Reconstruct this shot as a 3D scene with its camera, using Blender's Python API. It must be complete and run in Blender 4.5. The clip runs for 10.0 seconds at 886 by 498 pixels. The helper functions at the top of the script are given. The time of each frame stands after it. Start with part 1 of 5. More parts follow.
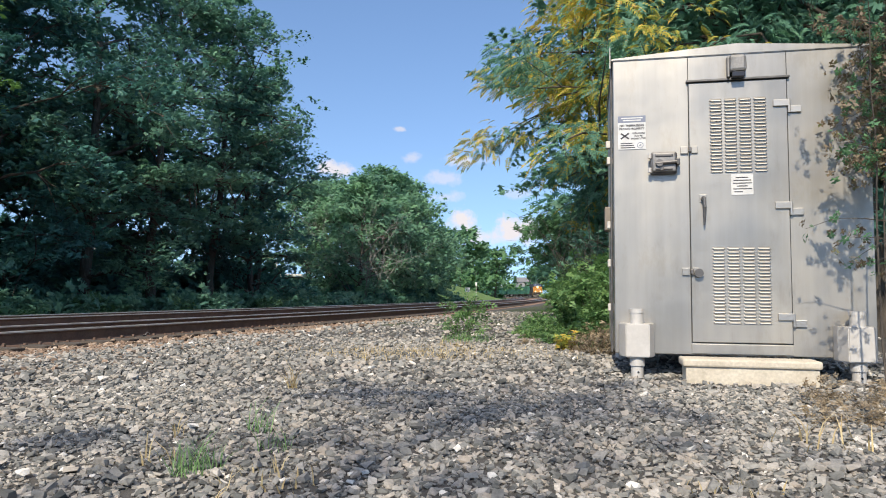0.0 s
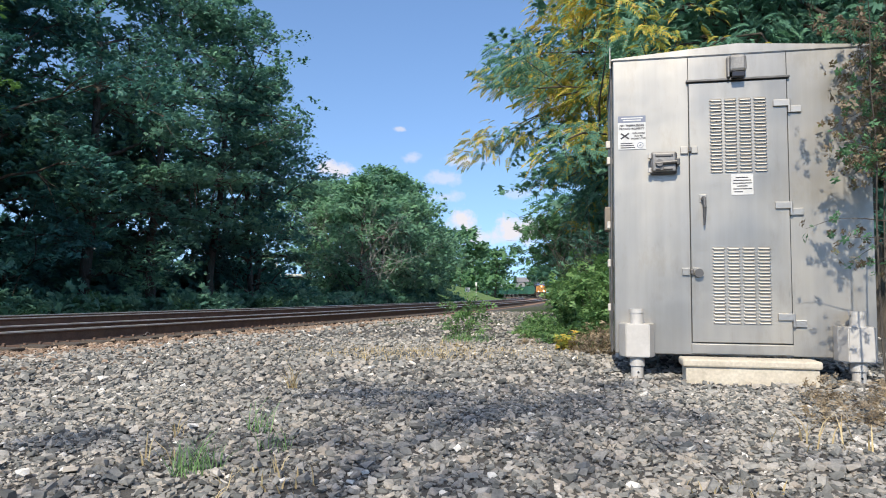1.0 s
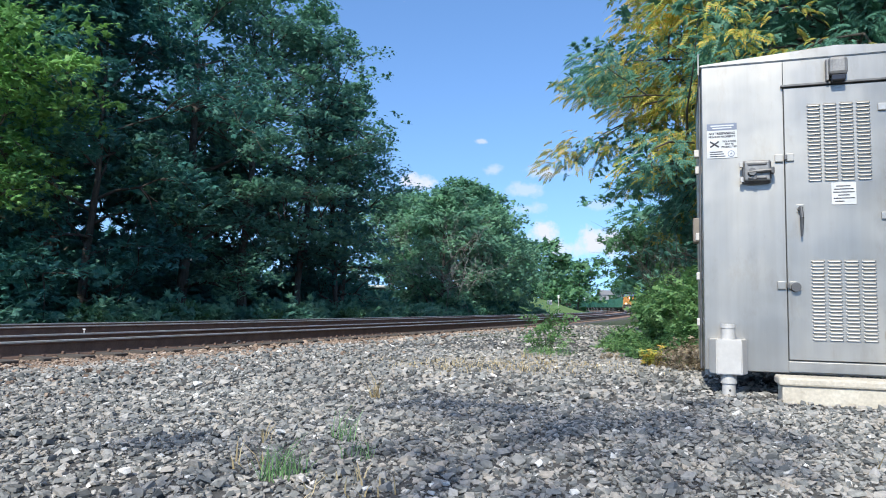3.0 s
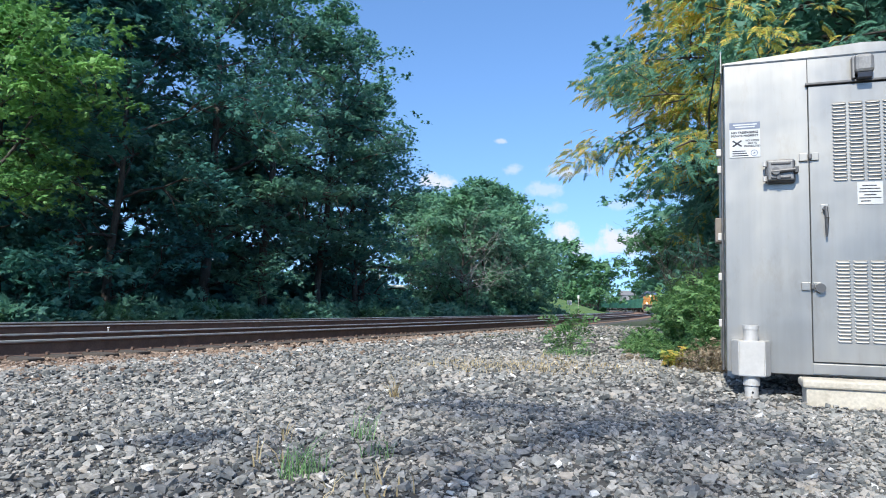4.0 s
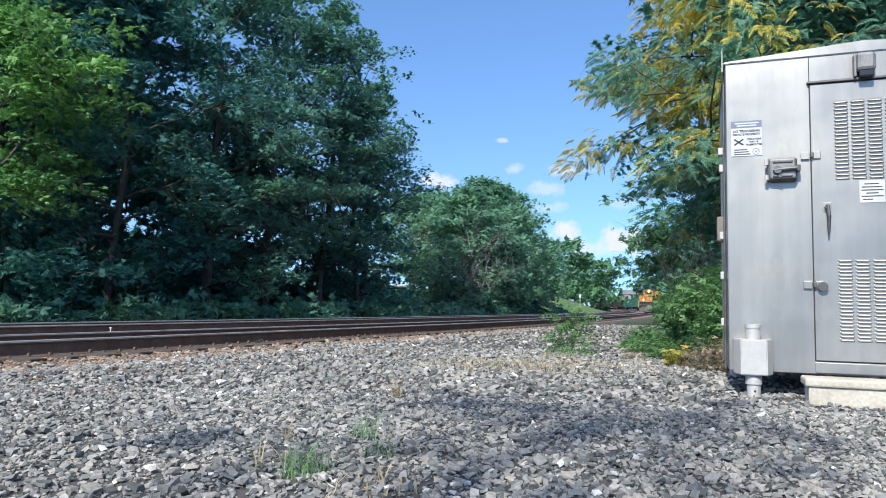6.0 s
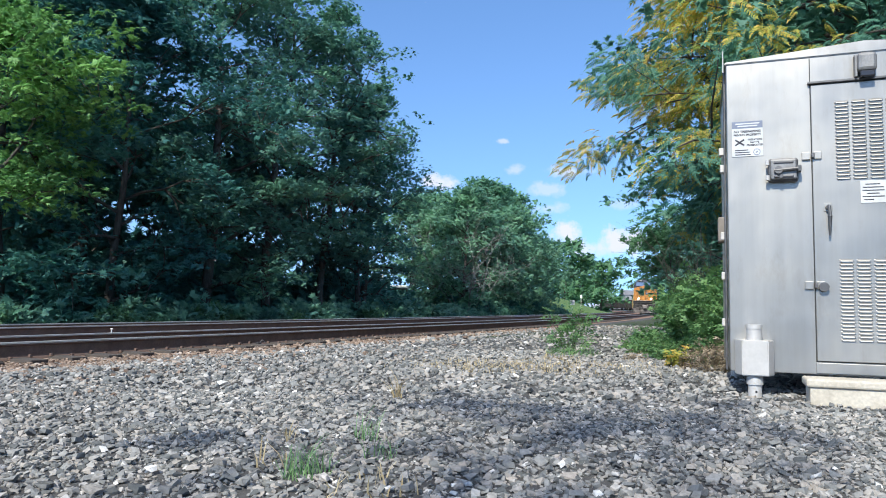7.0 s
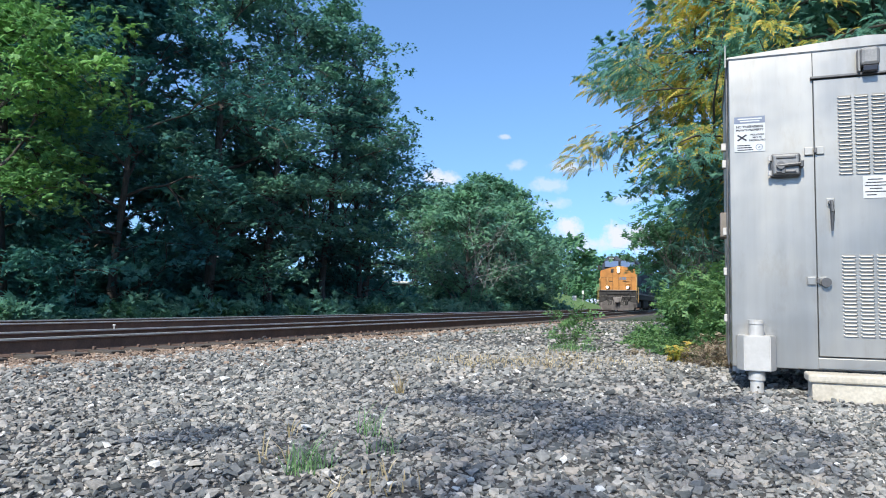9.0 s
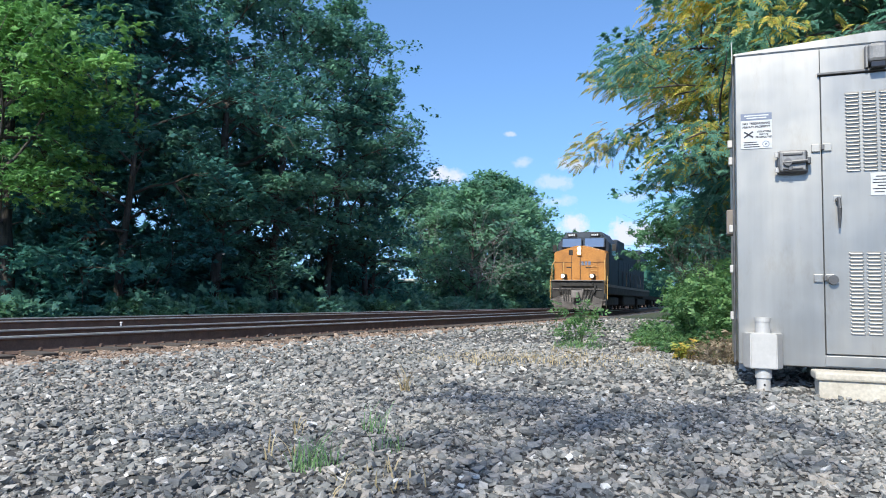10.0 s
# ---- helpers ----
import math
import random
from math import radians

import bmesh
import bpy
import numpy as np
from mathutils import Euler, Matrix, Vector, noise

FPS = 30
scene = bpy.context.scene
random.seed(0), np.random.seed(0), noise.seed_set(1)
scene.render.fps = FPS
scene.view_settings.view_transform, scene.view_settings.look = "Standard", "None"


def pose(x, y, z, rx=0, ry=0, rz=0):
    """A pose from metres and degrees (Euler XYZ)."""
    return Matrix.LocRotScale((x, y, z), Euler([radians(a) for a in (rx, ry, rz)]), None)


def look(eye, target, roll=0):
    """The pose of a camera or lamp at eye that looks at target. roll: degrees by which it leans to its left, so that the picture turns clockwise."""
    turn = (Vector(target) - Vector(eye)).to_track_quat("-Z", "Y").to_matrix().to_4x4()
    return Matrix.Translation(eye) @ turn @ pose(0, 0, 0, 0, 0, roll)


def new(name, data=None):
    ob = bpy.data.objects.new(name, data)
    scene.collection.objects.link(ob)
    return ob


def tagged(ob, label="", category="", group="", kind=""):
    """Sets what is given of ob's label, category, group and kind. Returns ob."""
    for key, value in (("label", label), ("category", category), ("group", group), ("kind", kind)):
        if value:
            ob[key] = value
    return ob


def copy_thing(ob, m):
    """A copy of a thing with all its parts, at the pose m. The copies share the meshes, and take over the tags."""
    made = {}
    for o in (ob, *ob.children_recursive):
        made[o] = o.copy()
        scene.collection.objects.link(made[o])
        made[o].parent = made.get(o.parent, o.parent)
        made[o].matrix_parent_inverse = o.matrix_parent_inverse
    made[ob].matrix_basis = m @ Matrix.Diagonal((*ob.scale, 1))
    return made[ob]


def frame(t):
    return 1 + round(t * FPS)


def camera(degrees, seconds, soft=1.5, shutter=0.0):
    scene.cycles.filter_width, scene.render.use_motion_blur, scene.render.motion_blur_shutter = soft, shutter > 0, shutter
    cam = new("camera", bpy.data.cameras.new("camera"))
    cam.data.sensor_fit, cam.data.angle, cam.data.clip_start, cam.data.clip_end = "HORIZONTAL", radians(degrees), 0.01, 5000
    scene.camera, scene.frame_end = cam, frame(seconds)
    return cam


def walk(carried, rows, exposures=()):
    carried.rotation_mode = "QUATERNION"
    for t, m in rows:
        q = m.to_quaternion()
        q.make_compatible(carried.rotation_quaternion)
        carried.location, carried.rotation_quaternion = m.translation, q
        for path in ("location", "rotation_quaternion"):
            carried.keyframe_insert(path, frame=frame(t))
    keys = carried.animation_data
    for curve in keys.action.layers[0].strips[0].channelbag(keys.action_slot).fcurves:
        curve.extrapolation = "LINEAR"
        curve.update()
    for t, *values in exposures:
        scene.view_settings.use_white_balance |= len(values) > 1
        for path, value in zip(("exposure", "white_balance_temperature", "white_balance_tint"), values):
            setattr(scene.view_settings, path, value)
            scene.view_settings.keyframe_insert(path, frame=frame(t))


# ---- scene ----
cam = camera(65.2, 10.0, soft=1.0)
EYE = (0.0, 0.0, 0.62)
PATH = [
    (0.0, 3.816, -0.416, 0.0), (1.0, 3.816, -0.42, 0.0), (2.0, 3.82, -0.425, 0.004), (2.5, 3.816, -0.421, 0.06),
    (2.6, 3.816, -0.42, -0.02), (2.7, 3.82, -0.42, 0.02), (2.8, 3.87, -0.46, 0.6), (2.9, 4.25, -0.7, 3.5),
    (3.0, 4.713, -1.013, 6.694), (3.1, 4.68, -1.12, 8.38), (3.2, 4.72, -1.2, 8.55), (4.3, 4.66, -1.23, 8.22),
    (4.5, 4.655, -1.228, 8.271), (5.0, 4.731, -1.143, 8.309), (5.5, 4.608, -1.121, 8.377), (7.0, 4.694, -1.033, 8.501),
    (7.5, 4.69, -1.033, 8.523), (8.0, 4.708, -1.001, 8.437), (8.5, 4.426, -1.002, 8.347), (9.0, 4.347, -0.974, 8.657),
    (9.5, 4.838, -0.975, 8.972), (10.0, 4.131, -0.972, 9.108)]
walk(cam, [(t, pose(*EYE, 90 + p, r, w)) for t, p, r, w in PATH], exposures=[(0.0, 0.8, 6850, 10), (1.2, 0.8, 6520, 9), (2.5, 0.8, 6150, 7.5), (3.2, 0.9, 5900, 7.0), (10.0, 0.9, 5900, 7.0)])

# ---- world and sun ----
SUN = Vector((-0.32, -0.95, 0.88)).normalized()          # towards the sun
SUN_EL, SUN_AZ = math.asin(SUN.z), math.atan2(SUN.x, SUN.y)


def build_world():
    w = bpy.data.worlds.new("sky")
    scene.world = w
    w.use_nodes = True
    nt = w.node_tree
    nt.nodes.clear()
    N, Lk = nt.nodes.new, nt.links.new
    out = N("ShaderNodeOutputWorld")
    bg = N("ShaderNodeBackground")
    bg.inputs["Strength"].default_value = 0.13
    sky = N("ShaderNodeTexSky")
    sky.sky_type, sky.sun_disc = "NISHITA", False
    sky.sun_elevation, sky.sun_rotation = SUN_EL, SUN_AZ
    sky.air_density, sky.dust_density, sky.ozone_density = 1.0, 0.15, 3.0
    # small fair-weather clouds low in the sky: noise on the direction, kept to a low belt
    co = N("ShaderNodeTexCoord")
    mp = N("ShaderNodeMapping")
    mp.inputs["Scale"].default_value = (5.0, 5.0, 9.0)
    mp.inputs["Location"].default_value = (0.35, 0.2, 0.6)
    nz = N("ShaderNodeTexNoise")
    nz.inputs["Scale"].default_value, nz.inputs["Detail"].default_value, nz.inputs["Roughness"].default_value = 1.0, 6.0, 0.55
    Lk(co.outputs["Generated"], mp.inputs["Vector"])
    Lk(mp.outputs["Vector"], nz.inputs["Vector"])
    sep = N("ShaderNodeSeparateXYZ")
    Lk(co.outputs["Generated"], sep.inputs[0])
    belt = N("ShaderNodeFloatCurve")          # few clouds low down, broken cloud overhead
    cv = belt.mapping.curves[0]
    cv.points[0].location, cv.points[1].location = (0.0, 0.56), (1.0, 0.42)
    cv.points.new(0.25, 0.74)
    cv.points.new(0.45, 0.66)
    cv.points.new(0.7, 0.46)
    Lk(sep.outputs["Z"], belt.inputs["Value"])
    sub = N("ShaderNodeMath")
    sub.operation = "SUBTRACT"
    Lk(nz.outputs["Fac"], sub.inputs[0])
    Lk(belt.outputs["Value"], sub.inputs[1])
    mul = N("ShaderNodeMath")
    mul.operation, mul.use_clamp = "MULTIPLY", True
    mul.inputs[1].default_value = 14.0
    Lk(sub.outputs[0], mul.inputs[0])
    mix = N("ShaderNodeMix")
    mix.data_type = "RGBA"
    mix.inputs["B"].default_value = (3.9, 3.8, 4.1, 1)
    # single clouds: bearing in radians, rise, half width, half height, weight
    az = N("ShaderNodeMath")
    az.operation = "ARCTAN2"
    Lk(sep.outputs["X"], az.inputs[0])
    Lk(sep.outputs["Y"], az.inputs[1])
    flat = N("ShaderNodeCombineXYZ")
    Lk(az.outputs[0], flat.inputs["X"])
    Lk(sep.outputs["Z"], flat.inputs["Y"])
    puff = N("ShaderNodeTexNoise")
    puff.inputs["Scale"].default_value, puff.inputs["Detail"].default_value, puff.inputs["Roughness"].default_value = 38.0, 6.0, 0.62
    Lk(flat.outputs[0], puff.inputs["Vector"])
    total = mul.outputs[0]
    for b, e, hw, hh, wt in ((0.03, 0.192, 0.034, 0.010, 0.75), (0.0, 0.167, 0.04, 0.011, 0.5), (0.003, 0.141, 0.03, 0.009, 0.45), (0.025, 0.106, 0.024, 0.024, 1.0), (0.11, 0.094, 0.06, 0.021, 1.0),
                             (0.06, 0.085, 0.05, 0.016, 0.8), (-0.157, 0.178, 0.03, 0.012, 0.9), (-0.045, 0.194, 0.02, 0.01, 0.5), (-0.066, 0.235, 0.011, 0.004, 0.6), (0.1, 0.145, 0.03, 0.008, 0.35)):
        m1 = N("ShaderNodeMapping")
        m1.vector_type = "TEXTURE"
        m1.inputs["Location"].default_value, m1.inputs["Scale"].default_value = (b, e, 0), (hw, hh, 1)
        Lk(flat.outputs[0], m1.inputs["Vector"])
        ln = N("ShaderNodeVectorMath")
        ln.operation = "LENGTH"
        Lk(m1.outputs[0], ln.inputs[0])
        ed = N("ShaderNodeMath")
        ed.operation = "MULTIPLY_ADD"
        ed.inputs[1].default_value = 2.6
        Lk(puff.outputs["Fac"], ed.inputs[0])
        neg = N("ShaderNodeMath")
        neg.operation = "MULTIPLY_ADD"
        neg.inputs[1].default_value, neg.inputs[2].default_value = -1.0, -0.33
        Lk(ln.outputs["Value"], neg.inputs[0])
        Lk(neg.outputs[0], ed.inputs[2])
        sc = N("ShaderNodeMath")
        sc.operation, sc.use_clamp = "MULTIPLY", True
        sc.inputs[1].default_value = 1.6
        Lk(ed.outputs[0], sc.inputs[0])
        ww = N("ShaderNodeMath")
        ww.operation = "MULTIPLY"
        ww.inputs[1].default_value = wt
        Lk(sc.outputs[0], ww.inputs[0])
        mxm = N("ShaderNodeMath")
        mxm.operation = "MAXIMUM"
        Lk(total, mxm.inputs[0])
        Lk(ww.outputs[0], mxm.inputs[1])
        total = mxm.outputs[0]
    Lk(total, mix.inputs["Factor"])
    hsv = N("ShaderNodeHueSaturation")
    hsv.inputs["Saturation"].default_value, hsv.inputs["Hue"].default_value, hsv.inputs["Value"].default_value = 1.06, 0.502, 0.97
    lift = N("ShaderNodeMath")
    lift.operation = "MULTIPLY_ADD"
    lift.inputs[1].default_value, lift.inputs[2].default_value = 0.82, 0.16
    Lk(sep.outputs["Z"], lift.inputs[0])
    up = N("ShaderNodeCombineXYZ")
    Lk(sep.outputs["X"], up.inputs["X"])
    Lk(sep.outputs["Y"], up.inputs["Y"])
    Lk(lift.outputs[0], up.inputs["Z"])
    Lk(up.outputs[0], sky.inputs["Vector"])
    Lk(sky.outputs[0], hsv.inputs["Color"])
    Lk(hsv.outputs[0], mix.inputs["A"])
    Lk(mix.outputs["Result"], bg.inputs["Color"])
    Lk(bg.outputs[0], out.inputs["Surface"])


build_world()
sun = new("sun", bpy.data.lights.new("sun", "SUN"))
sun.data.energy, sun.data.angle, sun.data.color = 3.4, radians(0.9), (1.0, 0.92, 0.79)
sun.matrix_world = look((0, 0, 0), -SUN)

# ---- materials ----


def material(name, rough=0.8, metal=0.0):
    m = bpy.data.materials.new(name)
    m.use_nodes = True
    b = m.node_tree.nodes["Principled BSDF"]
    b.inputs["Roughness"].default_value, b.inputs["Metallic"].default_value = rough, metal
    return m, m.node_tree, b


def ramp(nt, stops):
    r = nt.nodes.new("ShaderNodeValToRGB")
    e = r.color_ramp.elements
    while len(e) < len(stops):
        e.new(0.5)
    for el, (p, c) in zip(e, stops):
        el.position, el.color = p, (*c, 1)
    return r


def noise_node(nt, scale, detail=4.0, rough=0.55, coords="Object", stretch=None):
    co = nt.nodes.new("ShaderNodeTexCoord")
    n = nt.nodes.new("ShaderNodeTexNoise")
    n.inputs["Scale"].default_value, n.inputs["Detail"].default_value, n.inputs["Roughness"].default_value = scale, detail, rough
    if stretch:
        mp = nt.nodes.new("ShaderNodeMapping")
        mp.inputs["Scale"].default_value = stretch
        nt.links.new(co.outputs[coords], mp.inputs["Vector"])
        nt.links.new(mp.outputs["Vector"], n.inputs["Vector"])
    else:
        nt.links.new(co.outputs[coords], n.inputs["Vector"])
    return n


def bump(nt, b, src, strength, dist=0.01):
    k = nt.nodes.new("ShaderNodeBump")
    k.inputs["Strength"].default_value, k.inputs["Distance"].default_value = strength, dist
    nt.links.new(src, k.inputs["Height"])
    nt.links.new(k.outputs["Normal"], b.inputs["Normal"])


def blend(nt, fac, a, b, mode="MIX"):
    m = nt.nodes.new("ShaderNodeMix")
    m.data_type, m.blend_type = "RGBA", mode
    for key, v in (("Factor", fac), ("A", a), ("B", b)):
        if hasattr(v, "links"):
            nt.links.new(v, m.inputs[key])
        else:
            m.inputs[key].default_value = v if key == "Factor" else (*v, 1)
    return m.outputs["Result"]


def mottled(name, stops, scale, rough=0.8, metal=0.0, bumps=0.3, dist=0.01, fine=8.0, stretch=None, rough_var=0.0, grain=0.72):
    """Two scales of noise: a coarse one through a ramp, a fine one for grain and relief."""
    m, nt, b = material(name, rough, metal)
    n1 = noise_node(nt, scale, 5, stretch=stretch)
    n2 = noise_node(nt, scale * fine, 6, 0.65, stretch=stretch)
    r = ramp(nt, stops)
    nt.links.new(n1.outputs["Fac"], r.inputs["Fac"])
    g = ramp(nt, [(0.3, (grain, grain, grain)), (0.7, (1.0, 1.0, 1.0))])
    nt.links.new(n2.outputs["Fac"], g.inputs["Fac"])
    nt.links.new(blend(nt, 1.0, r.outputs["Color"], g.outputs["Color"], "MULTIPLY"), b.inputs["Base Color"])
    if bumps:
        bump(nt, b, n2.outputs["Fac"], bumps, dist)
    if rough_var:
        mr = nt.nodes.new("ShaderNodeMapRange")
        mr.inputs["To Min"].default_value, mr.inputs["To Max"].default_value = rough - rough_var, rough + rough_var
        nt.links.new(n1.outputs["Fac"], mr.inputs["Value"])
        nt.links.new(mr.outputs["Result"], b.inputs["Roughness"])
    return m


def scattered(name, stops, rough=0.85, bumps=0.5, scale=60.0, large=0.8, per_object=False):
    """Each loose piece its own tone, with grain and slow drifts of colour over the place."""
    m, nt, b = material(name, rough)
    geo = nt.nodes.new("ShaderNodeObjectInfo" if per_object else "ShaderNodeNewGeometry")
    r = ramp(nt, stops)
    nt.links.new(geo.outputs["Random" if per_object else "Random Per Island"], r.inputs["Fac"])
    n = noise_node(nt, scale, 5, 0.65)
    g = ramp(nt, [(0.3, (0.7, 0.7, 0.7)), (0.7, (1.1, 1.1, 1.1))])
    nt.links.new(n.outputs["Fac"], g.inputs["Fac"])
    n3 = noise_node(nt, large, 3)
    d = ramp(nt, [(0.35, (0.82, 0.8, 0.78)), (0.65, (1.08, 1.06, 1.02))])
    nt.links.new(n3.outputs["Fac"], d.inputs["Fac"])
    c = blend(nt, 1.0, r.outputs["Color"], g.outputs["Color"], "MULTIPLY")
    nt.links.new(blend(nt, 1.0, c, d.outputs["Color"], "MULTIPLY"), b.inputs["Base Color"])
    bump(nt, b, n.outputs["Fac"], bumps, 0.004)
    return m


def foliage(name, stops, through_light=0.3, large=0.35, rough=0.55):
    m, nt, b = material(name, rough)
    b.inputs["Specular IOR Level"].default_value = 0.45
    geo = nt.nodes.new("ShaderNodeNewGeometry")
    r = ramp(nt, stops)
    nt.links.new(geo.outputs["Random Per Island"], r.inputs["Fac"])
    n = noise_node(nt, large, 3)
    d = ramp(nt, [(0.35, (0.75, 0.8, 0.9)), (0.65, (1.15, 1.12, 0.95))])
    nt.links.new(n.outputs["Fac"], d.inputs["Fac"])
    c = blend(nt, 1.0, r.outputs["Color"], d.outputs["Color"], "MULTIPLY")
    nt.links.new(c, b.inputs["Base Color"])
    tr = nt.nodes.new("ShaderNodeBsdfTranslucent")
    nt.links.new(c, tr.inputs["Color"])
    mx = nt.nodes.new("ShaderNodeMixShader")
    mx.inputs[0].default_value = through_light
    nt.links.new(b.outputs[0], mx.inputs[1])
    nt.links.new(tr.outputs[0], mx.inputs[2])
    nt.links.new(mx.outputs[0], nt.nodes["Material Output"].inputs["Surface"])
    return m


def plain(name, c, rough=0.5, metal=0.0, emit=0.0, grain=True):
    m, nt, b = material(name, rough, metal)
    b.inputs["Base Color"].default_value = (*c, 1)
    if grain:
        n = noise_node(nt, 9.0, 6, 0.6)
        g = ramp(nt, [(0.3, tuple(v * 0.8 for v in c)), (0.7, tuple(min(1, v * 1.1) for v in c))])
        nt.links.new(n.outputs["Fac"], g.inputs["Fac"])
        nt.links.new(g.outputs["Color"], b.inputs["Base Color"])
    if emit:
        b.inputs["Emission Color"].default_value, b.inputs["Emission Strength"].default_value = (*c, 1), emit
    return m




def aluminium():
    """Weathered sheet: vertical brushing, cloudy oxide and slightly wavy panels."""
    m, nt, b = material("brushed_aluminium", 0.42, 0.75)
    cloud = noise_node(nt, 1.3, 5, 0.6, stretch=(1.0, 1.0, 0.55))
    streak = noise_node(nt, 16.0, 4, 0.6, stretch=(1.0, 1.0, 0.05))
    stain = noise_node(nt, 4.5, 6, 0.7, stretch=(1.0, 1.0, 0.4))
    r = ramp(nt, [(0.3, (0.33, 0.311, 0.283)), (0.52, (0.385, 0.364, 0.331)), (0.72, (0.45, 0.42, 0.371))])
    nt.links.new(cloud.outputs["Fac"], r.inputs["Fac"])
    k = ramp(nt, [(0.35, (0.93, 0.93, 0.92)), (0.65, (1.0, 1.0, 1.0))])
    nt.links.new(streak.outputs["Fac"], k.inputs["Fac"])
    d = ramp(nt, [(0.3, (0.87, 0.85, 0.82)), (0.46, (1.0, 1.0, 1.0))])
    nt.links.new(stain.outputs["Fac"], d.inputs["Fac"])
    c = blend(nt, 1.0, r.outputs["Color"], k.outputs["Color"], "MULTIPLY")
    nt.links.new(blend(nt, 1.0, c, d.outputs["Color"], "MULTIPLY"), b.inputs["Base Color"])
    mr = nt.nodes.new("ShaderNodeMapRange")
    mr.inputs["From Min"].default_value, mr.inputs["From Max"].default_value = 0.3, 0.7
    mr.inputs["To Min"].default_value, mr.inputs["To Max"].default_value = 0.34, 0.52
    nt.links.new(cloud.outputs["Fac"], mr.inputs["Value"])
    nt.links.new(mr.outputs["Result"], b.inputs["Roughness"])
    wave = noise_node(nt, 2.4, 2, 0.5)
    bump(nt, b, wave.outputs["Fac"], 0.22, 0.03)
    return m


M_ALU = aluminium()
M_ALU_MID = mottled("grey_cast_fitting", [(0.3, (0.2, 0.195, 0.19)), (0.7, (0.31, 0.3, 0.29))], 12, 0.5, 0.4, 0.15, 0.002)
M_ALU_DARK = mottled("weathered_cast_aluminium", [(0.3, (0.1, 0.1, 0.1)), (0.7, (0.19, 0.18, 0.175))], 14, 0.5, 0.6, 0.2, 0.002)
M_CAST = mottled("grey_cast_metal", [(0.3, (0.5, 0.475, 0.44)), (0.7, (0.56, 0.535, 0.5))], 4, 0.6, 0.3, 0.05, 0.001, grain=0.9)
M_HINGE = mottled("bright_hinge_metal", [(0.3, (0.42, 0.4, 0.37)), (0.7, (0.5, 0.475, 0.44))], 4, 0.4, 0.75, 0.0, 0.001, grain=0.9)
M_SEAM = plain("dark_rubber_seal", (0.02, 0.02, 0.02), 0.7)
M_CONCRETE = mottled("weathered_concrete", [(0.25, (0.48, 0.42, 0.33)), (0.75, (0.66, 0.6, 0.49))], 5, 0.9, 0.0, 0.4, 0.004)
# dirt colour darkened so that the gaps between the stones look shaded
M_DIRT_GAP_SHADE = mottled("ballast_dirt_gap_shade", [(0.3, (0.055, 0.052, 0.05)), (0.7, (0.1, 0.094, 0.086))], 1.2, 0.95, 0, 0.6, 0.03, 25)
M_RUSTDIRT = mottled("rusty_dirt", [(0.3, (0.2, 0.12, 0.08)), (0.7, (0.33, 0.2, 0.135))], 3, 0.95, 0, 0.5, 0.02, 12)
M_STONE = scattered("crushed_stone", [(0.0, (0.095, 0.1, 0.098)), (0.3, (0.212, 0.217, 0.211)), (0.6, (0.325, 0.318, 0.302)), (0.82, (0.37, 0.335, 0.295)), (0.97, (0.415, 0.4, 0.38)), (1.0, (0.78, 0.76, 0.72))])
M_STONE_LOOSE = scattered("loose_stone", [(0.0, (0.12, 0.12, 0.115)), (0.4, (0.22, 0.22, 0.21)), (0.75, (0.31, 0.305, 0.285)), (0.93, (0.37, 0.33, 0.29)), (1.0, (0.78, 0.77, 0.75))], scale=2.0, per_object=True)
M_STONE_RUST = scattered("rust_stained_stone", [(0.0, (0.15, 0.105, 0.078)), (0.5, (0.27, 0.195, 0.145)), (0.85, (0.36, 0.275, 0.21)), (1.0, (0.45, 0.39, 0.34))])
M_RAIL = mottled("rusty_rail_steel", [(0.3, (0.125, 0.082, 0.064)), (0.7, (0.2, 0.13, 0.098))], 5, 0.75, 0.2, 0.3, 0.002)
M_RAILTOP = plain("polished_rail_head", (0.62, 0.6, 0.58), 0.38, 0.6)
M_TIE = mottled("creosoted_timber", [(0.3, (0.05, 0.042, 0.036)), (0.7, (0.11, 0.09, 0.075))], 4, 0.9, 0, 0.5, 0.006, stretch=(1, 8, 8))
M_BARK = mottled("grey_brown_bark", [(0.3, (0.06, 0.05, 0.042)), (0.7, (0.14, 0.12, 0.1))], 3, 0.95, 0, 0.8, 0.03, stretch=(6, 6, 1))
M_BARE = mottled("bare_dead_wood", [(0.3, (0.22, 0.22, 0.21)), (0.7, (0.35, 0.35, 0.34))], 3, 0.9, 0, 0.4, 0.01)
M_LEAF = foliage("dark_green_leaves", [(0.0, (0.055, 0.18, 0.155)), (0.5, (0.085, 0.245, 0.215)), (1.0, (0.12, 0.3, 0.255))], 0.46)
M_LEAF_MID = foliage("mid_green_leaves", [(0.0, (0.085, 0.2, 0.105)), (0.5, (0.12, 0.26, 0.135)), (1.0, (0.16, 0.32, 0.15))], 0.46)
M_LEAF_LACE = foliage("lacy_green_leaves", [(0.0, (0.11, 0.255, 0.19)), (0.5, (0.155, 0.335, 0.25)), (1.0, (0.205, 0.405, 0.29))], 0.55)
M_LEAF_PALE = foliage("pale_grey_green_leaves", [(0.0, (0.13, 0.28, 0.18)), (0.5, (0.18, 0.37, 0.24)), (1.0, (0.24, 0.44, 0.29))], 0.52)
M_LEAF_WEED = foliage("fresh_weed_leaves", [(0.0, (0.1, 0.21, 0.075)), (0.5, (0.16, 0.3, 0.11)), (1.0, (0.24, 0.38, 0.14))], 0.42)
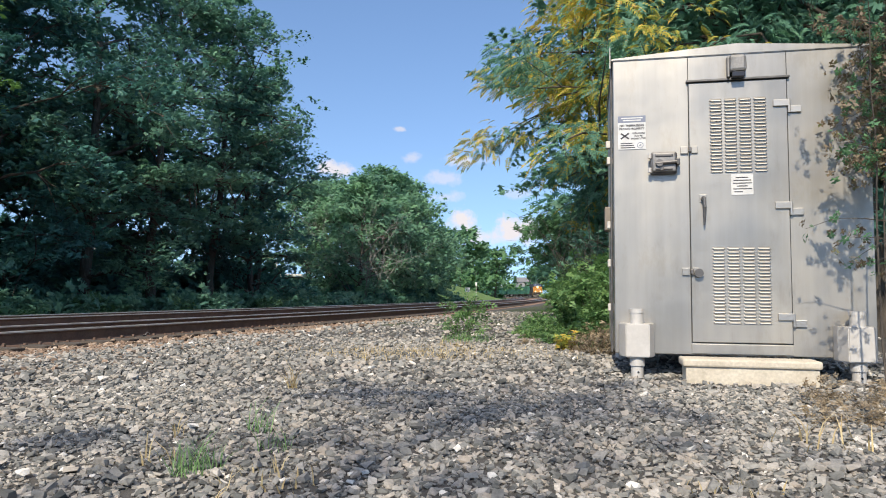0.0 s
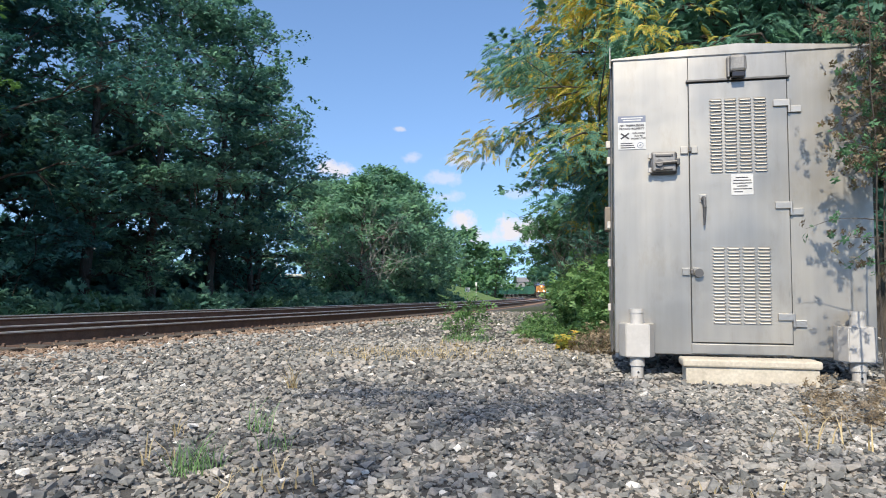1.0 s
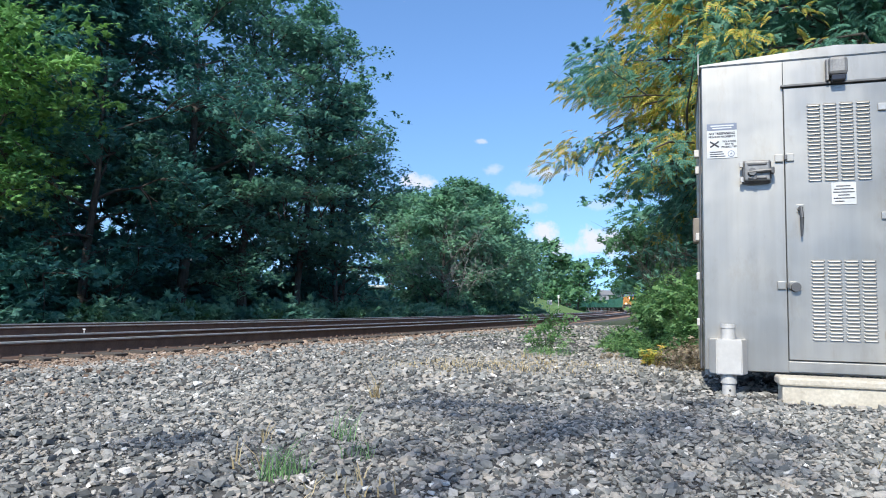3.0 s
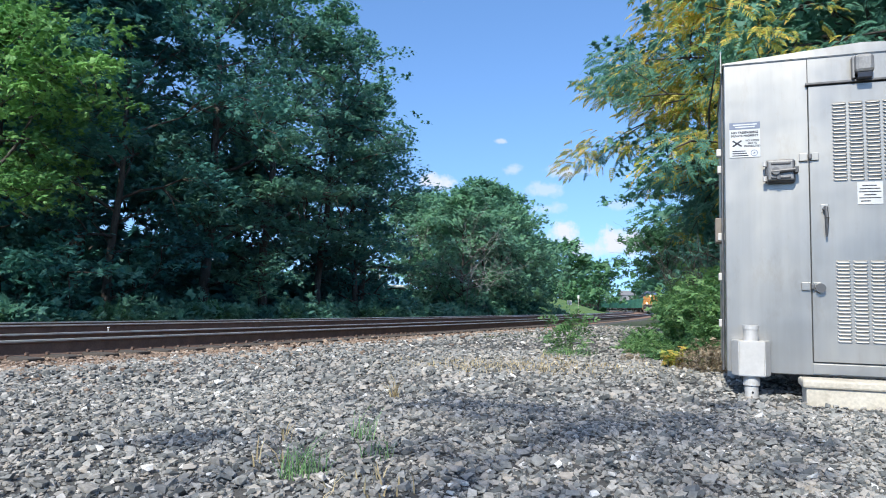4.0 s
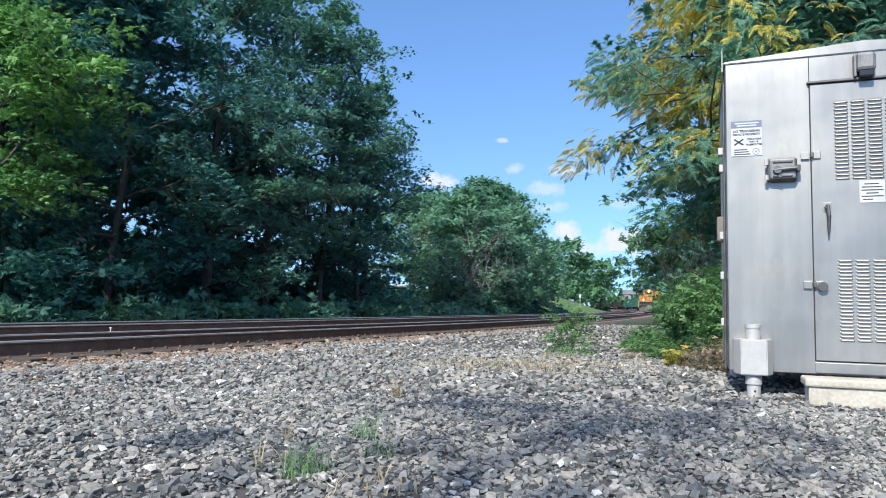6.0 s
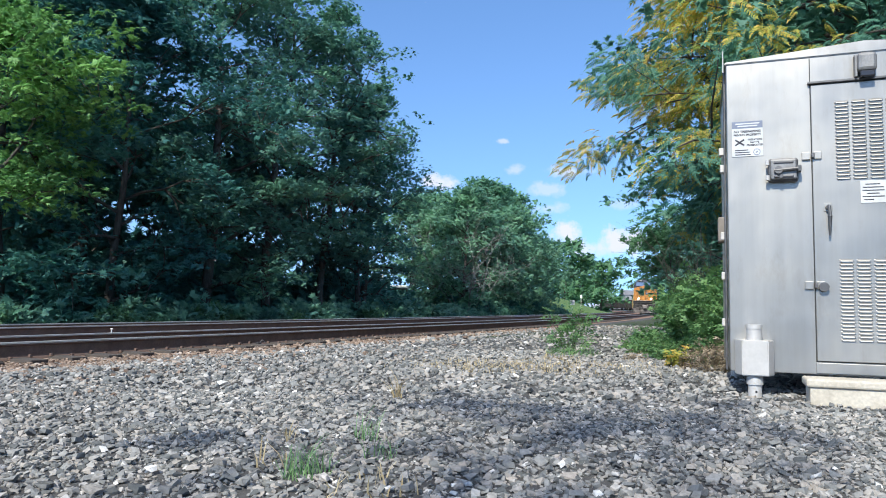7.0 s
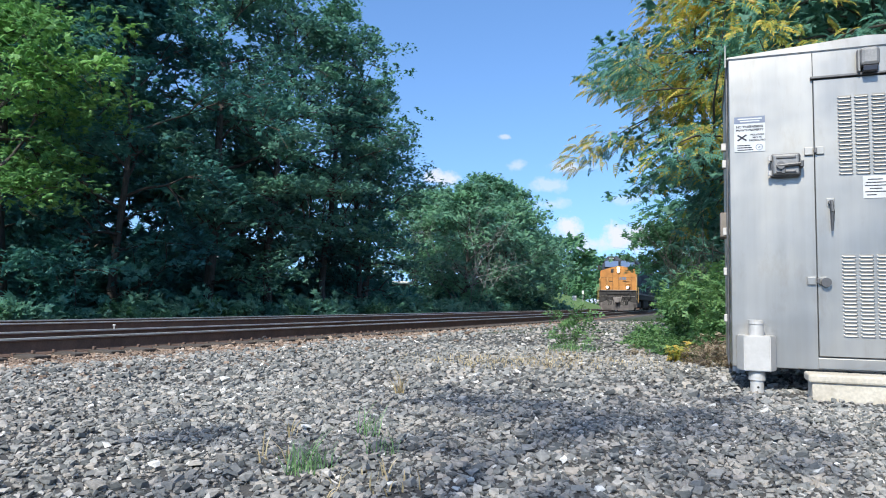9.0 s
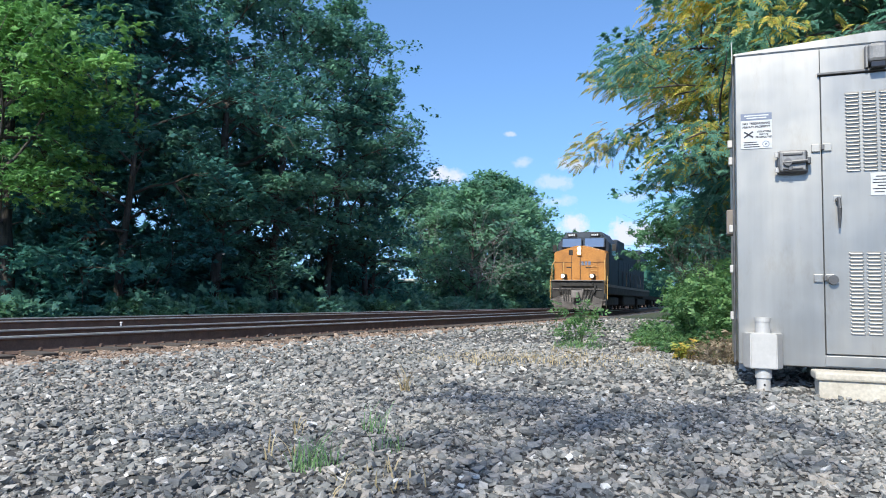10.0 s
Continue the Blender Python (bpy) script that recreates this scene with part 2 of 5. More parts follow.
M_LEAF_LIGHT = foliage("light_green_leaves", [(0.0, (0.13, 0.29, 0.085)), (0.5, (0.19, 0.39, 0.115)), (1.0, (0.28, 0.5, 0.16))], 0.45)
M_LEAF_YELLOW = foliage("yellowing_leaves", [(0.0, (0.28, 0.4, 0.1)), (0.35, (0.52, 0.5, 0.11)), (0.75, (0.7, 0.56, 0.13)), (1.0, (0.72, 0.44, 0.11))], 0.5)
M_LEAF_BROWN = foliage("withered_brown_leaves", [(0.0, (0.11, 0.085, 0.055)), (0.45, (0.2, 0.15, 0.1)), (0.75, (0.29, 0.22, 0.155)), (1.0, (0.15, 0.18, 0.08))], 0.35)
M_LEAF_DRY = foliage("dry_tan_leaves", [(0.0, (0.22, 0.165, 0.11)), (0.5, (0.37, 0.285, 0.19)), (1.0, (0.52, 0.43, 0.31))], 0.4)
M_GRASS = foliage("grass_blades", [(0.0, (0.13, 0.25, 0.1)), (1.0, (0.24, 0.38, 0.16))], 0.35, rough=0.7)
M_STRAW = foliage("dry_straw", [(0.0, (0.4, 0.3, 0.16)), (1.0, (0.6, 0.48, 0.28))], 0.2, rough=0.8)
M_MEADOW = mottled("mown_grass", [(0.3, (0.07, 0.14, 0.03)), (0.7, (0.14, 0.22, 0.05))], 0.4, 0.95, 0, 0.5, 0.05, 20)
M_WOODFLOOR = mottled("woodland_soil", [(0.3, (0.03, 0.045, 0.02)), (0.7, (0.07, 0.085, 0.04))], 0.5, 0.95, 0, 0.5, 0.05, 20)

# ---- mesh tools ----


def part(name, bm, mat, parent=None, label="", smooth=False):
    me = bpy.data.meshes.new(name)
    bm.to_mesh(me)
    bm.free()
    me.materials.append(mat)
    if smooth:
        me.polygons.foreach_set("use_smooth", [True] * len(me.polygons))
    ob = new(name, me)
    ob.parent = parent
    return tagged(ob, label)


def root(name, m, label, category, group="", kind=""):
    ob = new(name)
    ob.matrix_world = m
    ob.empty_display_size = 0.1
    return tagged(ob, label, category, group, kind)


def box(bm, x0, x1, y0, y1, z0, z1, bev=0.0, m=None):
    g = bmesh.ops.create_cube(bm, size=1.0)
    vs = g["verts"]
    bmesh.ops.scale(bm, vec=(x1 - x0, y1 - y0, z1 - z0), verts=vs)
    bmesh.ops.translate(bm, vec=((x0 + x1) / 2, (y0 + y1) / 2, (z0 + z1) / 2), verts=vs)
    if m is not None:
        bmesh.ops.transform(bm, matrix=m, verts=vs)
    if bev:
        es = list({e for v in vs for e in v.link_edges})
        bmesh.ops.bevel(bm, geom=es, offset=bev, segments=2, affect="EDGES", profile=0.5)
    return bm


def tube(bm, p0, p1, r0, r1=None, n=12):
    p0, p1 = Vector(p0), Vector(p1)
    d = p1 - p0
    m = Matrix.Translation((p0 + p1) / 2) @ d.to_track_quat("Z", "Y").to_matrix().to_4x4()
    bmesh.ops.create_cone(bm, cap_ends=True, segments=n, radius1=r0, radius2=r0 if r1 is None else r1, depth=d.length, matrix=m)
    return bm


def B():
    return bmesh.new()


def mesh_arrays(name, verts, faces, mats, mat_index=None, smooth=False):
    """A mesh from numpy arrays; all faces have the same number of corners."""
    me = bpy.data.meshes.new(name)
    nf, k = faces.shape
    me.vertices.add(len(verts))
    me.vertices.foreach_set("co", np.ascontiguousarray(verts, dtype=np.float32).ravel())
    me.loops.add(nf * k)
    me.loops.foreach_set("vertex_index", np.ascontiguousarray(faces, dtype=np.int32).ravel())
    me.polygons.add(nf)
    me.polygons.foreach_set("loop_start", np.arange(0, nf * k, k, dtype=np.int32))
    if mat_index is not None:
        me.polygons.foreach_set("material_index", np.ascontiguousarray(mat_index, dtype=np.int32))
    me.polygons.foreach_set("use_smooth", np.full(nf, smooth, dtype=bool))
    for mt in mats:
        me.materials.append(mt)
    me.update(calc_edges=True)
    me.validate()
    return me


def spread(tv, tf, mats, places):
    """Copies of a small template (verts, faces) by 3x3 matrices and places, as one pair of arrays."""
    n, k = len(places), len(tv)
    v = np.einsum("nij,kj->nki", mats, tv) + places[:, None, :]
    f = tf[None] + (np.arange(n) * k)[:, None, None]
    return v.reshape(-1, 3), f.reshape(-1, tf.shape[1])


def turns(rng, n, tilt=None):
    """Random rotations: any way round, or only leaning by tilt radians from upright."""
    if tilt is None:
        q = rng.normal(size=(n, 4))
        q /= np.linalg.norm(q, axis=1)[:, None]
        w, x, y, z = q.T
        return np.stack([np.stack([1 - 2 * (y * y + z * z), 2 * (x * y - z * w), 2 * (x * z + y * w)], 1),
                         np.stack([2 * (x * y + z * w), 1 - 2 * (x * x + z * z), 2 * (y * z - x * w)], 1),
                         np.stack([2 * (x * z - y * w), 2 * (y * z + x * w), 1 - 2 * (x * x + y * y)], 1)], 1)
    a, b, c = rng.uniform(0, 2 * np.pi, n), rng.normal(0, tilt, n), rng.normal(0, tilt, n)
    ca, sa, cb, sb, cc, sc = np.cos(a), np.sin(a), np.cos(b), np.sin(b), np.cos(c), np.sin(c)
    o, i = np.zeros(n), np.ones(n)
    Z = np.stack([np.stack([ca, -sa, o], 1), np.stack([sa, ca, o], 1), np.stack([o, o, i], 1)], 1)
    Y = np.stack([np.stack([cb, o, sb], 1), np.stack([o, i, o], 1), np.stack([-sb, o, cb], 1)], 1)
    X = np.stack([np.stack([i, o, o], 1), np.stack([o, cc, -sc], 1), np.stack([o, sc, cc], 1)], 1)
    return Z @ Y @ X


# ---- the lie of the land ----


def track_x(y):
    """Centre of the near track."""
    c = np.clip(y, -60, 290)
    x = -10.14649 + 0.3387414 * c - 1.546775e-3 * c ** 2 + 6.782359e-6 * c ** 3 - 1.332707e-8 * c ** 4
    return x + track_slope(c) * (y - c)


def track_slope(y):
    c = np.clip(y, -60, 290)
    return 0.3387414 - 3.09355e-3 * c + 2.0347077e-5 * c ** 2 - 5.330828e-8 * c ** 3


def beside(x, y):
    """Signed distance from the near track's centre, to the camera's side positive."""
    s = track_slope(y)
    return (x - track_x(y)) / np.sqrt(1 + s * s)


RAIL_TOP = 0.06
SPACING = 4.6          # between the two tracks


def land(x, y):
    x, y = np.asarray(x, float), np.asarray(y, float)
    p = beside(x, y)
    z = np.interp(p, [-400, -40, -14, -8.4, -6.9, -2.3, 1.0, 1.9, 4.2, 12, 40], [-0.2, -0.5, -0.5, -0.42, -0.21, -0.19, -0.19, -0.185, 0.0, 0.02, 0.3])
    # grassy bank beyond the far track
    bank = np.exp(-(((y - 128) / 46) ** 2)) * np.interp(p, [-60, -30, -16, -9], [1.8, 3.9, 3.0, 0.0])
    return z + bank


def ground():
    xs = np.concatenate([np.linspace(-900, -60, 16), np.linspace(-55, -14, 24), np.arange(-13, 8, 0.35), np.linspace(9, 60, 24), np.linspace(70, 900, 14)])
    ys = np.concatenate([np.linspace(-300, -20, 10), np.arange(-18, 0, 2.0), np.arange(0, 20, 0.35), np.arange(20, 60, 1.5), np.arange(60, 320, 5.0), np.linspace(330, 1600, 14)])
    X, Y = np.meshgrid(xs, ys)
    # the fine strip of columns follows the track
    shift = np.where(Y > 12, track_x(np.clip(Y, 0, 300)) - track_x(12), 0) * np.exp(-((X + 3) / 40) ** 2)
    X = X + shift
    Z = land(X, np.clip(Y, -60, 330))
    v = np.stack([X, Y, Z], -1).reshape(-1, 3)
    nx, ny = len(xs), len(ys)
    i = (np.arange(ny - 1)[:, None] * nx + np.arange(nx - 1)[None]).ravel()
    f = np.stack([i, i + 1, i + nx + 1, i + nx], 1)
    c = v[f].mean(1)
    p = beside(c[:, 0], np.clip(c[:, 1], -60, 330))
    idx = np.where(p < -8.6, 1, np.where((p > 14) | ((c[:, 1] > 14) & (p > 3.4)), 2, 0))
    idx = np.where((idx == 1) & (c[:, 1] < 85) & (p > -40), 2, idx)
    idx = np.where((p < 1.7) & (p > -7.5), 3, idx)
    me = mesh_arrays("ground", v, f, [M_DIRT_GAP_SHADE, M_MEADOW, M_WOODFLOOR, M_RUSTDIRT], idx, True)
    tagged(new("ground", me), "gravelly railway ground, grass bank and woodland floor", "ground", kind="structure")


ground()


def sweep(name, profile, offset, y0, y1, step, mat, parent=None, drop=0.0):
    """A profile (across, up) along the curve of the track at a distance from its centre."""
    ys = np.arange(y0, y1, step)
    s = track_slope(ys)
    n = np.stack([1 / np.sqrt(1 + s * s), -s / np.sqrt(1 + s * s)], 1)
    prof = np.array(profile)
    k = len(prof)
    c = np.stack([track_x(ys), ys], 1)
    off = offset + prof[:, 0]
    v = np.empty((len(ys), k, 3))
    v[:, :, :2] = c[:, None] + n[:, None] * off[None, :, None]
    v[:, :, 2] = RAIL_TOP - drop + prof[:, 1][None]
    i = (np.arange(len(ys) - 1)[:, None] * k + np.arange(k)[None])
    j = (np.arange(len(ys) - 1)[:, None] * k + (np.arange(k)[None] + 1) % k)
    f = np.stack([i, j, j + k, i + k], -1).reshape(-1, 4)
    ob = new(name, mesh_arrays(name, v.reshape(-1, 3), f, [mat]))
    ob.parent = parent
    return ob


RAIL = [(-0.036, -0.004), (-0.037, -0.04), (-0.01, -0.055), (-0.009, -0.175), (-0.07, -0.2), (-0.09, -0.225), (0.09, -0.225), (0.07, -0.2),
        (0.009, -0.175), (0.01, -0.055), (0.037, -0.04), (0.036, -0.004)]
HEAD = [(-0.039, -0.024), (0.039, -0.024), (0.036, -0.003), (0.028, 0.0), (-0.028, 0.0), (-0.036, -0.003)]


def tie_mesh():
    bm = box(B(), -1.3, 1.3, -0.115, 0.115, -0.36, -0.205, 0.012)
    me = bpy.data.meshes.new("tie")
    bm.to_mesh(me)
    bm.free()
    me.materials.append(M_TIE)
    return me


def track(name, label, centre):
    t = root(name, Matrix(), label, "railway track", "railway tracks", "structure")
    for side in (-0.755, 0.755):
        r = sweep("rail", RAIL, centre + side, -40, 360, 1.5, M_RAIL, t)
        sweep("rail_head", HEAD, centre + side, -40, 360, 1.5, M_RAILTOP, r)
    me = tie_mesh()
    for k in range(110):
        y = 2 + 0.52 * k
        s = track_slope(y)
        a = math.atan(s)
        ob = new("tie", me)
        ob.parent = t
        ob.matrix_local = pose(track_x(y) + centre * math.cos(a), y - centre * math.sin(a), RAIL_TOP + 0.01, 0, 0, -math.degrees(a))
    return t


def spikes(t, offset):
    """Spike heads along the outer foot of one rail."""
    bm = box(B(), -0.022, 0.022, -0.02, 0.02, -0.012, 0.03, 0.006)
    me = bpy.data.meshes.new("spike")
    bm.to_mesh(me)
    bm.free()
    me.materials.append(M_RAIL)
    rng = random.Random(3)
    for k in range(60):
        y = 4 + 0.26 * k + rng.uniform(-0.04, 0.04)
        a = math.atan(track_slope(y))
        ob = new("spike", me)
        ob.parent = t
        ob.matrix_local = pose(track_x(y) + offset * math.cos(a), y - offset * math.sin(a), RAIL_TOP - 0.2 + rng.uniform(-0.01, 0.02), rng.uniform(-8, 8), rng.uniform(-8, 8), -math.degrees(a))


spikes(track("track_near", "rusty steel rails with polished heads on timber ties", 0.0), 0.87)
track("track_far", "second pair of rusty rails on timber ties", -SPACING)

# ---- ballast ----


def stone_shapes(rng, count, points):
    out = []
    for _ in range(count):
        bm = B()
        p = np.array([(x, y, z) for x in (-1, 1) for y in (-1, 1) for z in (-1, 1)]) * 0.62 + rng.normal(0, 0.2, (8, 3))
        if points > 8:
            p = np.concatenate([p, rng.normal(0, 0.62, (points - 8, 3))])
        p = p * np.array([1.0, rng.uniform(0.6, 0.95), rng.uniform(0.3, 0.52)]) * 1.2
        for q in p:
            bm.verts.new(q)
        bmesh.ops.convex_hull(bm, input=bm.verts)
        bmesh.ops.delete(bm, geom=[v for v in bm.verts if not v.link_faces], context="VERTS")
        bmesh.ops.triangulate(bm, faces=bm.faces)
        bm.verts.index_update()
        out.append((np.array([v.co[:] for v in bm.verts]), np.array([[v.index for v in f.verts] for f in bm.faces])))
        bm.free()
    return out


def stones_at(rng, shapes, xy, sizes, sink=0.25):
    vs, fs, base = [], [], 0
    kind = rng.integers(0, len(shapes), len(xy))
    z = land(xy[:, 0], xy[:, 1])
    for k, (tv, tf) in enumerate(shapes):
        sel = kind == k
        if not sel.any():
            continue
        n = int(sel.sum())
        R = turns(rng, n, 0.34) * sizes[sel][:, None, None]
        pl = np.column_stack([xy[sel], z[sel] + sizes[sel] * rng.uniform(-0.1, 0.8, n) * (1 - sink)])
        v, f = spread(tv, tf, R, pl)
        vs.append(v)
        fs.append(f + base)
        base += len(v)
    return np.concatenate(vs), np.concatenate(fs)


def ballast():
    rng = np.random.default_rng(4)
    fine, coarse = stone_shapes(rng, 14, 11), stone_shapes(rng, 12, 8)

    def field(x0, x1, y0, y1, per_m2):
        n = int((x1 - x0) * (y1 - y0) * per_m2)
        return np.column_stack([rng.uniform(x0, x1, n), rng.uniform(y0, y1, n)])

    def keep(q, lo=0.86, hi=14):
        p = beside(q[:, 0], q[:, 1])
        return q[(q[:, 0] > -0.95 * q[:, 1] - 0.4) & (q[:, 0] < 0.72 * q[:, 1] + 0.4) & (p > lo) & (p < hi)]

    bed = root("ballast_bed", Matrix(), "loose grey crushed-stone ballast with a few pale stones", "gravel", "", "structure")

    def lay(name, q, shapes, size, mat):
        v, f = stones_at(rng, shapes, q, size)
        ob = new(name, mesh_arrays(name, v, f, [mat]))
        ob.parent = bed
        tagged(ob, kind="stuff")

    near, mid, far = keep(field(-4.6, 3.4, 1.7, 4.6, 2200)), keep(field(-9, 4.8, 4.6, 10.0, 580)), keep(field(-14, 7, 10.0, 26, 65))
    for nm, q, shapes, mean in (("near_stones", near, coarse, 0.0099), ("stones", mid, coarse, 0.0152), ("far_stones", far, coarse, 0.025)):
        size = np.clip(np.exp(rng.normal(0, 0.42, len(q))) * mean, 0.005, 2.7 * mean)
        p = beside(q[:, 0], q[:, 1])
        rust = rng.uniform(0, 1, len(q)) < np.interp(p, [0.9, 1.8, 2.8, 4.5, 6.0], [1.0, 0.9, 0.42, 0.08, 0.0])
        lay(nm, q[~rust], shapes, size[~rust], M_STONE)
        if rust.any():
            lay("rusty_" + nm, q[rust], shapes, size[rust], M_STONE_RUST)
    q = field(-9, 3, 5, 18, 520)
    pq = beside(q[:, 0], q[:, 1])
    q = q[(pq > 0.86) & (pq < 1.65 + rng.normal(0, 0.3, len(q)))]
    lay("rail_side_stones", q, coarse, np.clip(np.exp(rng.normal(0, 0.35, len(q))) * 0.016, 0.006, 0.04), M_STONE_RUST)
    q = field(-24, -2, 6, 26, 28)
    pq = beside(q[:, 0], q[:, 1])
    q = q[(pq < 0.62) & (pq > -8.2) & (np.abs(np.abs(pq) - 0.755) > 0.12) & (np.abs(np.abs(pq + SPACING) - 0.755) > 0.12)]
    lay("track_bed_stones", q, coarse, np.clip(np.exp(rng.normal(0, 0.3, len(q))) * 0.045, 0.02, 0.07), M_STONE_RUST)
    # the larger stones of the foreground, piece by piece
    meshes = []
    for tv, tf in fine:
        meshes.append(mesh_arrays("stone", tv, tf, [M_STONE_LOOSE]))
    q = keep(field(-2.6, 2.2, 1.8, 4.2, 40))[:290]
    for x, y in q:
        ob = new("stone", meshes[rng.integers(0, len(meshes))])
        ob.parent = bed
        k = float(np.clip(np.exp(rng.normal(0, 0.3)) * 0.0155, 0.011, 0.026))
        ob.matrix_local = pose(x, y, float(land(x, y)) + 0.012 + 0.35 * k, rng.normal(0, 14), rng.normal(0, 14), rng.uniform(0, 360)) @ Matrix.Scale(k, 4)


ballast()

# ---- signal cabinet ----
CAB = pose(1.343, 5.426, 0.0, 0, 0, -11.74)       # front left corner, x along the front, y into the cabinet
CW, CD, CB, CT = 1.85, 1.45, 0.182, 2.5         # width, depth, bottom, eaves
V0 = CB


def text_mesh(body, size, mat, parent, place, name="lettering"):
    cu = bpy.data.curves.new(name, "FONT")
    cu.body, cu.size, cu.align_x, cu.extrude = body, size, "CENTER", 0.0006
    cu.offset = size * 0.035
    tmp = bpy.data.objects.new(name, cu)
    me = bpy.data.meshes.new_from_object(tmp)
    bpy.data.objects.remove(tmp)
    me.name = name
    me.materials.append(mat)
    ob = new(name, me)
    ob.parent = parent
    ob.matrix_local = place
    return ob


def housing(u):
    """Eight-sided cast housing with sloped shoulders at its sides."""
    bm = B()
    pr = [(-0.125, 0.0), (-0.125, -0.1), (-0.085, -0.2), (0.085, -0.2), (0.13, -0.1), (0.13, 0.0)]
    lo = [bm.verts.new((u + x, y, V0 - 0.014)) for x, y in pr]
    hi = [bm.verts.new((u + x, y, V0 + 0.235)) for x, y in pr]
    bm.faces.new(lo[::-1])
    bm.faces.new(hi)
    for k in range(6):
        bm.faces.new((lo[k], lo[(k + 1) % 6], hi[(k + 1) % 6], hi[k]))
    bmesh.ops.recalc_face_normals(bm, faces=bm.faces)
    bmesh.ops.bevel(bm, geom=list(bm.edges), offset=0.006, segments=2, affect="EDGES")
    return bm


def cabinet():
    c = root("signal_cabinet", CAB, "brushed aluminium railway signal cabinet with louvred door", "equipment cabinet")
    bm = box(B(), 0, CW, 0.0, CD, CB, CT, 0.006)
    body = part("body", bm, M_ALU, c)
    # roof: shallow pitch with a folded front edge
    bm = B()
    pr = [(-0.012, CT - 0.008), (-0.012, CT + 0.01), (CW / 2, CT + 0.078), (CW + 0.012, CT + 0.01), (CW + 0.012, CT - 0.008)]
    lo = [bm.verts.new((x, -0.012, z)) for x, z in pr]
    hi = [bm.verts.new((x, CD + 0.02, z)) for x, z in pr]
    bm.faces.new(lo)
    bm.faces.new(hi[::-1])
    for k in range(5):
        bm.faces.new((lo[k], hi[k], hi[(k + 1) % 5], lo[(k + 1) % 5]))
    bmesh.ops.recalc_face_normals(bm, faces=bm.faces)
    bmesh.ops.bevel(bm, geom=list(bm.edges), offset=0.005, segments=2, affect="EDGES")
    part("roof", bm, M_ALU, c)
    du0, du1, dv0, dv1 = 0.571, 1.277, V0 + 0.096, V0 + 2.096
    bm = box(B(), du0 - 0.006, du1 + 0.006, -0.003, 0.01, dv0 - 0.006, dv1 + 0.004)
    part("door_seal", bm, M_SEAM, c)
    door = part("door", box(B(), du0, du1, -0.014, 0.002, dv0, dv1, 0.004), M_ALU, c)
    part("drip_edge", box(B(), du0 - 0.02, du1 + 0.02, -0.03, 0.004, dv1 + 0.006, dv1 + 0.024, 0.004), M_ALU_DARK, c)
    part("sill", box(B(), du0 - 0.006, du1 + 0.006, -0.008, 0.004, V0 + 0.01, dv0 - 0.012, 0.003), M_ALU, c)
    for u in (du0 - 0.003, du1 + 0.003):
        part("seam", box(B(), u - 0.0025, u + 0.0025, -0.004, 0.004, dv1 + 0.025, CT - 0.012), M_SEAM, c)
        part("seam", box(B(), u - 0.003, u + 0.003, -0.005, 0.004, V0 + 0.01, dv0 - 0.012), M_CAST, c)
    # louvres: pressed hoods
    bm = B()
    n = 5
    rows = []
    for x, k in ((-0.044, 0.45), (-0.036, 1.0), (0.036, 1.0), (0.044, 0.45)):
        rows.append([bm.verts.new((x, -0.011 * k * math.sin(math.pi * i / (2 * n)) - 0.0005, 0.0095 - 0.0165 * i / n)) for i in range(n + 1)])
    for a, b in zip(rows, rows[1:]):
        for i in range(n):
            bm.faces.new((a[i], a[i + 1], b[i + 1], b[i]))
    bm.faces.new([r[n] for r in rows] + [bm.verts.new((0.044, -0.0003, -0.008)), bm.verts.new((-0.044, -0.0003, -0.008))])
    bmesh.ops.recalc_face_normals(bm, faces=bm.faces)
    lv = bpy.data.meshes.new("louvre")
    bm.to_mesh(lv)
    bm.free()
    lv.materials.append(M_ALU)
    for u0, u1, v0, v1, nr in ((0.721, 1.129, 1.393, 1.959, 22), (0.724, 1.136, 0.243, 0.814, 23)):
        for r in range(nr):
            for k in range(4):
                ob = new("louvre", lv)
                ob.parent = door
                ob.matrix_local = pose(u0 + 0.045 + (u1 - u0 - 0.09) * k / 3, -0.0145, V0 + v0 + 0.006 + (v1 - v0 - 0.012) * r / (nr - 1))
    # hinges
    for v in (1.885, 1.105, 0.27):
        h = part("hinge", tube(B(), (du1 + 0.012, -0.02, V0 + v - 0.05), (du1 + 0.012, -0.02, V0 + v + 0.05), 0.011), M_HINGE, c)
        part("hinge_leaf", box(B(), du1 - 0.1, du1 + 0.01, -0.03, -0.012, V0 + v - 0.002, V0 + v + 0.05, 0.004), M_HINGE, h)
        part("hinge_leaf", box(B(), du1 + 0.014, du1 + 0.098, -0.018, 0.0, V0 + v - 0.05, V0 + v + 0.003, 0.004), M_HINGE, h)
    # hasps and padlock
    for v, lock in ((1.573, False), (0.632, True)):
        h = part("hasp", box(B(), du0 - 0.068, du0 - 0.012, -0.018, 0.0, V0 + v - 0.028, V0 + v + 0.028, 0.003), M_ALU, c)
        part("hasp_plate", box(B(), du0 + 0.006, du0 + 0.058, -0.028, -0.012, V0 + v - 0.028, V0 + v + 0.028, 0.003), M_ALU, h)
        part("staple", box(B(), du0 - 0.008, du0 + 0.012, -0.045, -0.006, V0 + v - 0.02, V0 + v + 0.018, 0.004), M_ALU_DARK, h)
        if lock:
            bm = tube(B(), (du0 + 0.05, -0.052, V0 + v - 0.012), (du0 + 0.05, -0.018, V0 + v - 0.012), 0.033, n=20)
            part("padlock", bm, M_ALU_DARK, h, "round dark padlock")
